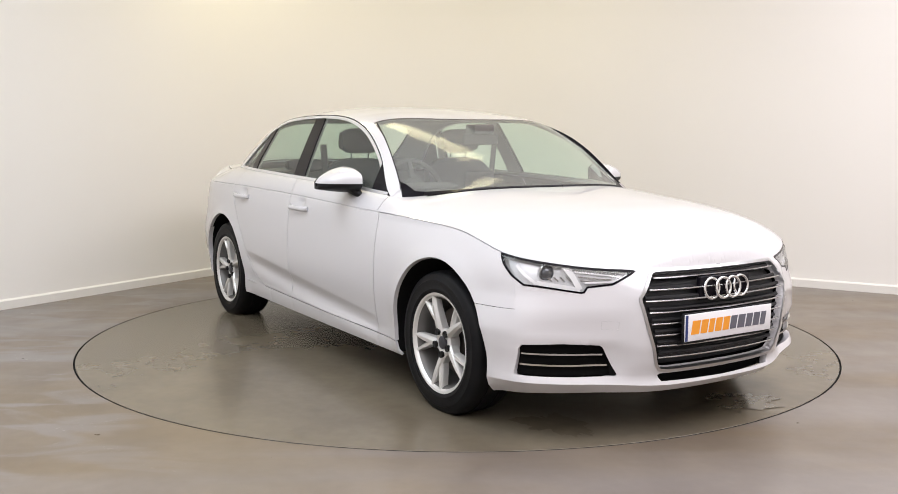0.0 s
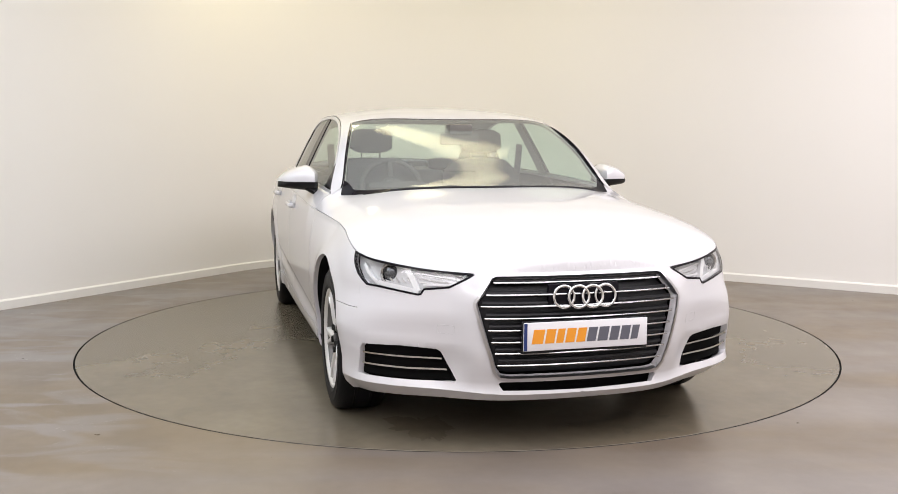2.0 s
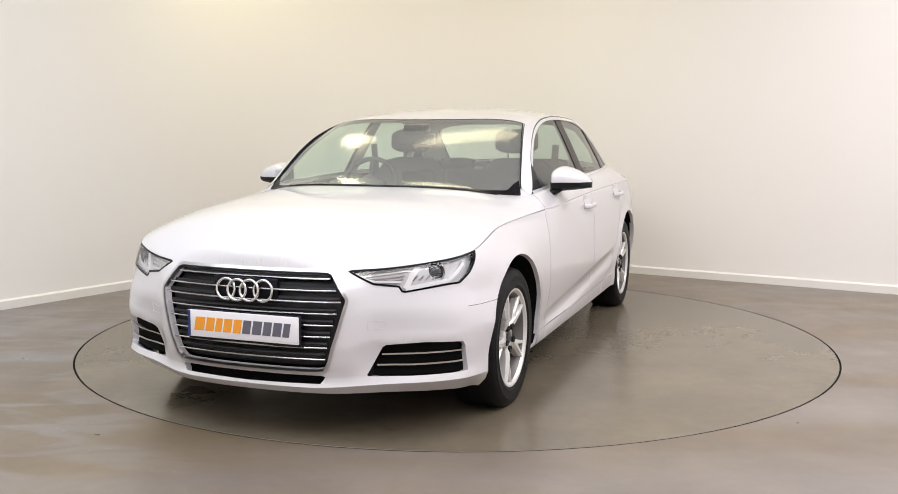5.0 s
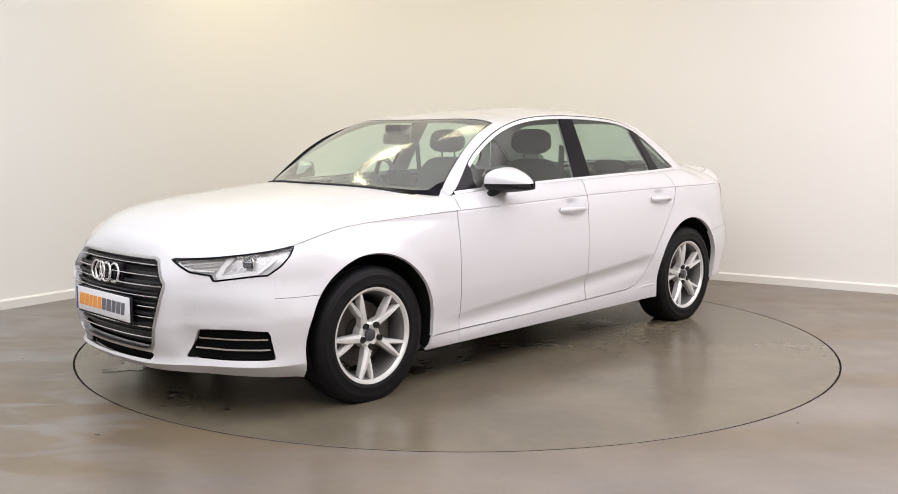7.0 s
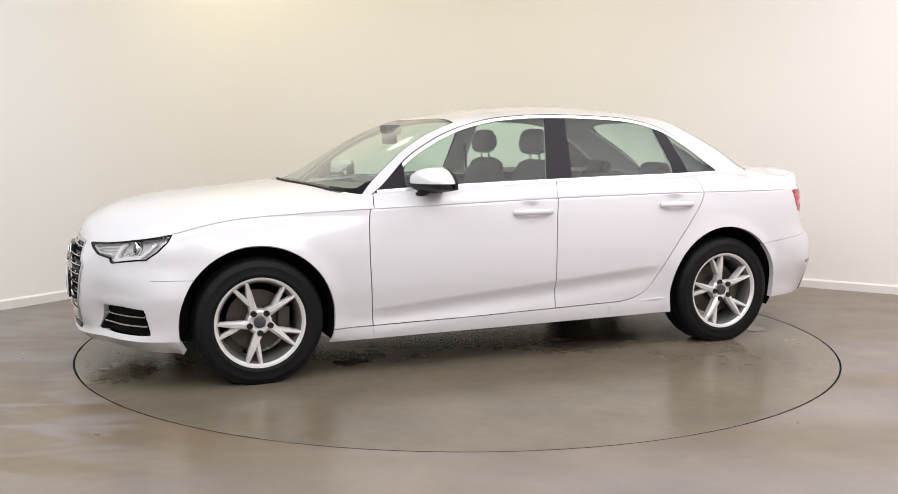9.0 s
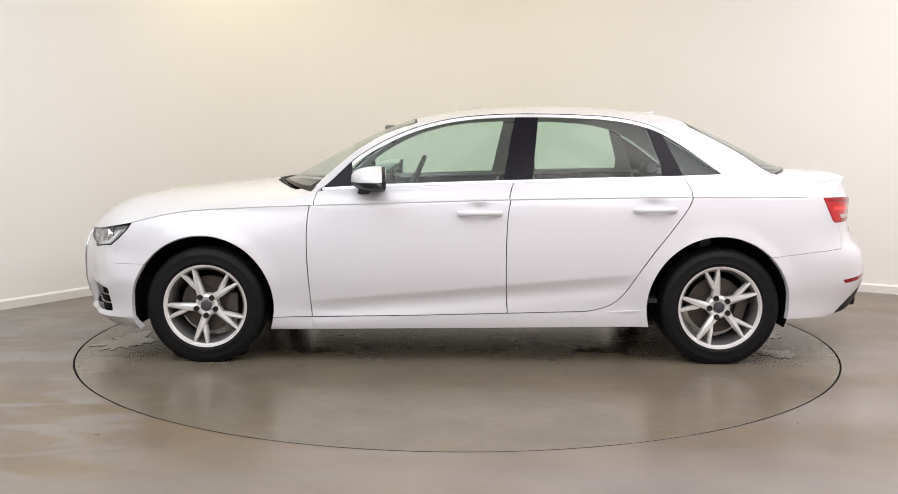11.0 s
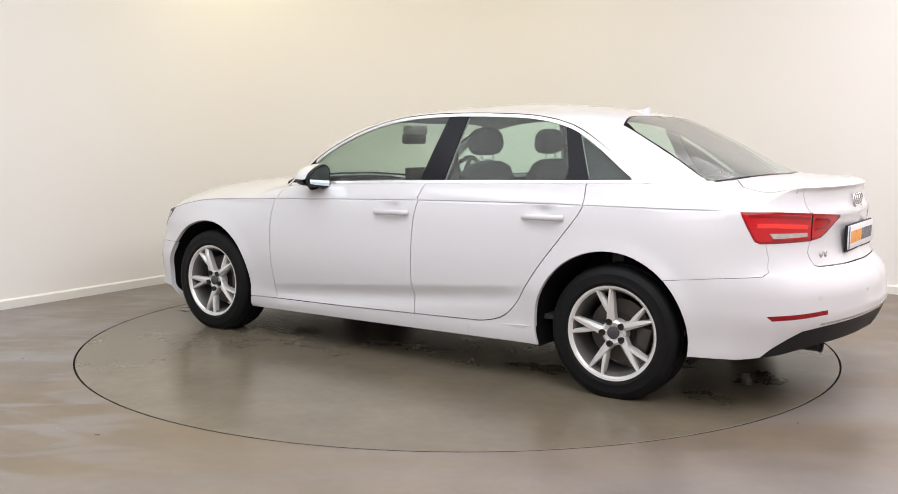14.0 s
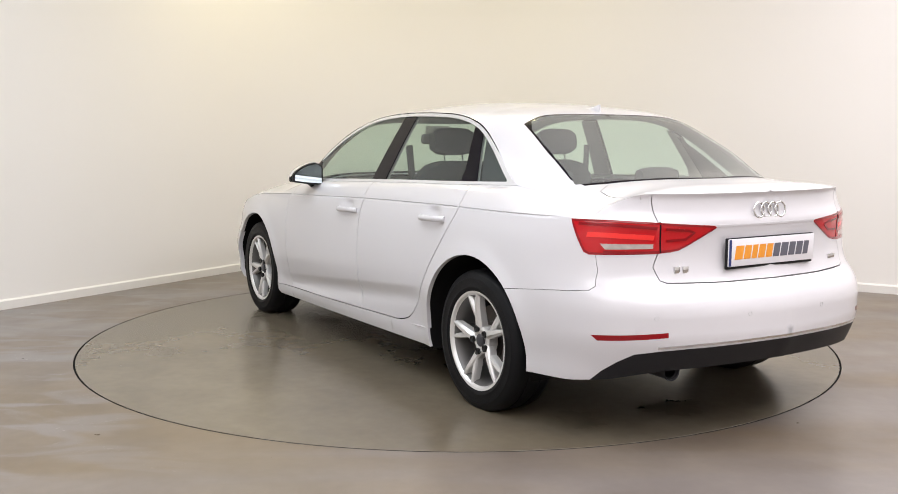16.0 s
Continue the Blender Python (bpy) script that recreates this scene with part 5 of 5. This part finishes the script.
def seat_shape(w, prof, bulge=0.02):
    """A cushion: side outline in x, z, rounded across its width."""
    bm = bmesh.new()
    c = np.mean(prof, axis=0)
    rows = []
    for v in (-1, -0.96, -0.87, -0.72, -0.4, 0, 0.4, 0.72, 0.87, 0.96, 1):
        k = max(0.45, (1 - abs(v) ** 5 * 0.8)) ** 0.5
        rows.append([bm.verts.new((c[0] + (x - c[0]) * k, v * w / 2, c[1] + (z - c[1]) * k)) for x, z in prof])
    n = len(prof)
    for a, b in zip(rows, rows[1:]):
        for j in range(n):
            bm.faces.new((a[j], a[(j + 1) % n], b[(j + 1) % n], b[j]))
    bm.faces.new(rows[0])
    bm.faces.new(rows[-1])
    bmesh.ops.recalc_face_normals(bm, faces=bm.faces)
    return bm


def build_cabin():
    for y in (0.37, -0.37):
        m = Matrix.Translation((0, y, 0))
        back = rounded([(-1.60, 0.55), (-1.74, 1.10), (-1.80, 1.12), (-1.85, 1.08), (-1.76, 0.55)], 2)
        seat = cpart("front_seat", move(seat_shape(0.50, back), m), CLOTH, None, "dark grey cloth front seat")
        cpart("seat_cushion", move(seat_shape(0.52, rounded([(-1.16, 0.50), (-1.12, 0.60), (-1.20, 0.64), (-1.65, 0.58), (-1.68, 0.45)], 2)), m), CLOTH, seat)
        cpart("headrest", move(seat_shape(0.27, rounded([(-1.715, 1.15), (-1.73, 1.27), (-1.76, 1.305), (-1.81, 1.29), (-1.825, 1.18), (-1.79, 1.14)], 2)), m), CLOTH, seat)
        for d in (0.06, -0.06):
            cpart("headrest_post", sweep([(-1.79, y + d, 1.08), (-1.775, y + d, 1.17)], 0.006), CHROME, seat)
        belt = sweep([(-1.74, y * 1.72, 1.20), (-1.75, y * 1.68, 1.0), (-1.70, y * 1.6, 0.7)], 0.022, 6, 0.1)
        cpart("seat_belt", belt, CABIN, seat)
    bench = cpart("rear_bench", seat_shape(1.30, rounded([(-2.38, 0.55), (-2.60, 1.00), (-2.66, 1.01), (-2.72, 0.96), (-2.56, 0.55)], 2)), CLOTH, None, "dark grey cloth rear bench")
    cpart("seat_cushion", seat_shape(1.30, rounded([(-2.0, 0.48), (-1.98, 0.58), (-2.45, 0.56), (-2.5, 0.42)], 2)), CLOTH, bench)
    for y in (0.36, -0.36):
        cpart("headrest", move(seat_shape(0.26, rounded([(-2.60, 1.00), (-2.62, 1.085), (-2.66, 1.095), (-2.71, 1.07), (-2.70, 1.0)], 2)), Matrix.Translation((0, y, 0))), CLOTH, bench)
    cpart("parcel_shelf", box(-3.34, -2.66, -0.56, 0.56, 0.985, 1.01, 0.008), CABIN)
    dash = cpart("dashboard", seat_shape(1.46, rounded([(-0.50, 0.70), (-0.42, 0.935), (-0.62, 0.962), (-0.90, 0.965), (-1.0, 0.92), (-0.98, 0.70)], 2)), CABIN, None, "dark soft-touch dashboard")
    cpart("instrument_hood", move(seat_shape(0.34, rounded([(-0.85, 0.95), (-0.90, 1.0), (-1.0, 0.995), (-1.02, 0.93)], 2)), Matrix.Translation((0, -0.37, 0))), CABIN, dash)
    cpart("centre_screen", move(box(-0.985, -0.97, -0.10, 0.10, 0.955, 1.05, 0.006), pose(0, 0, 0)), GLOSSBLACK, dash)
    m = Matrix.Translation((-1.09, -0.37, 0.95)) @ pose(0, 0, 0, 0, 90 - 24, 0)
    wheel = cpart("steering_wheel", move(torus(0.178, 0.015, 48, 10), m), CABIN, None, "black steering wheel")
    cpart("airbag_hub", move(lathe([(0.0, 0.03), (0.05, 0.028), (0.07, 0.01), (0.07, -0.02)], 24), m @ pose(0, 0, 0, 90)), CABIN, wheel)
    for a in (0, 90, 180):
        cpart("wheel_spoke", move(sweep([(0.05, 0, 0), (0.17, 0, 0)], 0.018, 8, 0.6), m @ pose(0, 0, 0, 0, 0, a)), CABIN, wheel)
    cpart("rear_view_mirror", box(-0.985, -0.955, -0.118, 0.118, 1.203, 1.268, 0.014), CABIN)
    cpart("mirror_mount", box(-1.03, -0.93, -0.07, 0.07, 1.262, 1.320, 0.012), MOUNTGREY)
    cpart("cabin_floor", box(-3.15, -0.45, -0.80, 0.80, 0.335, 0.36), CABIN)
    cpart("rear_bulkhead", box(-2.80, -2.74, -0.72, 0.72, 0.36, 0.985), CABIN)
    cpart("front_bulkhead", box(-0.46, -0.44, -0.72, 0.72, 0.36, 0.92), DARK)
    cpart("roof_lining", panel([CP["roof"]], "both", 0, (0, 0, 1), shift=-0.022), LINING)
    for side, mode in enumerate(("none", "over")):
        for key, door in (("door1", front_doors), ("door2", rear_doors)):
            cpart("door_trim", panel([FL[key]], mode, 0, shift=-0.06), CABIN, door[side])
            cpart("door_top_trim", panel([DK[key]], mode, 0, shift=-0.02), CABIN, door[side])
        cpart("side_lining", panel([SD["pillar"]], mode, 0, shift=-0.02), LINING)
        cpart("divider_lining", panel([SD["divider"]], mode, 0, shift=-0.02), LINING)
        cpart("quarter_lining", panel([SD["quarter_pane"]], mode, 0, shift=-0.03), CABIN)
        cpart("boot_lining", panel([DK["quarter"]], mode, 0, shift=-0.03, outward=(0, 0, 1)), CABIN)


LAMPDARK = plain("projector_glass", (0.10, 0.105, 0.115), 0.05, 0.6, 1.0)
BRIGHTRED = plain("bright_red_lens", (0.85, 0.035, 0.03), 0.15, 0, 0.4, spec=0.3)
CAPGREY = plain("cap_grey", (0.07, 0.07, 0.08), 0.3, 0.4)
DARKSTEEL = plain("dark_steel", (0.02, 0.02, 0.02), 0.45, 0.5)
build_front()
build_plate(0.890, 0.476, 1, 0)
build_plate(-3.723, 0.782, -1, 0)
build_headlights()
build_tail()
build_mirrors()
build_handles()
build_wipers()
for wx, turn in ((0.0, -1.0), (-2.82, -15.0)):
    for side in (1, -1):
        build_wheel(wx, side, turn)
build_under()
build_cabin()


def motions():
    rows = [(t, pose(0, 0, 0, 0, 0, a)) for t, a in TURN]
    walk(car, rows)
    walk(turntable, rows)


motions()
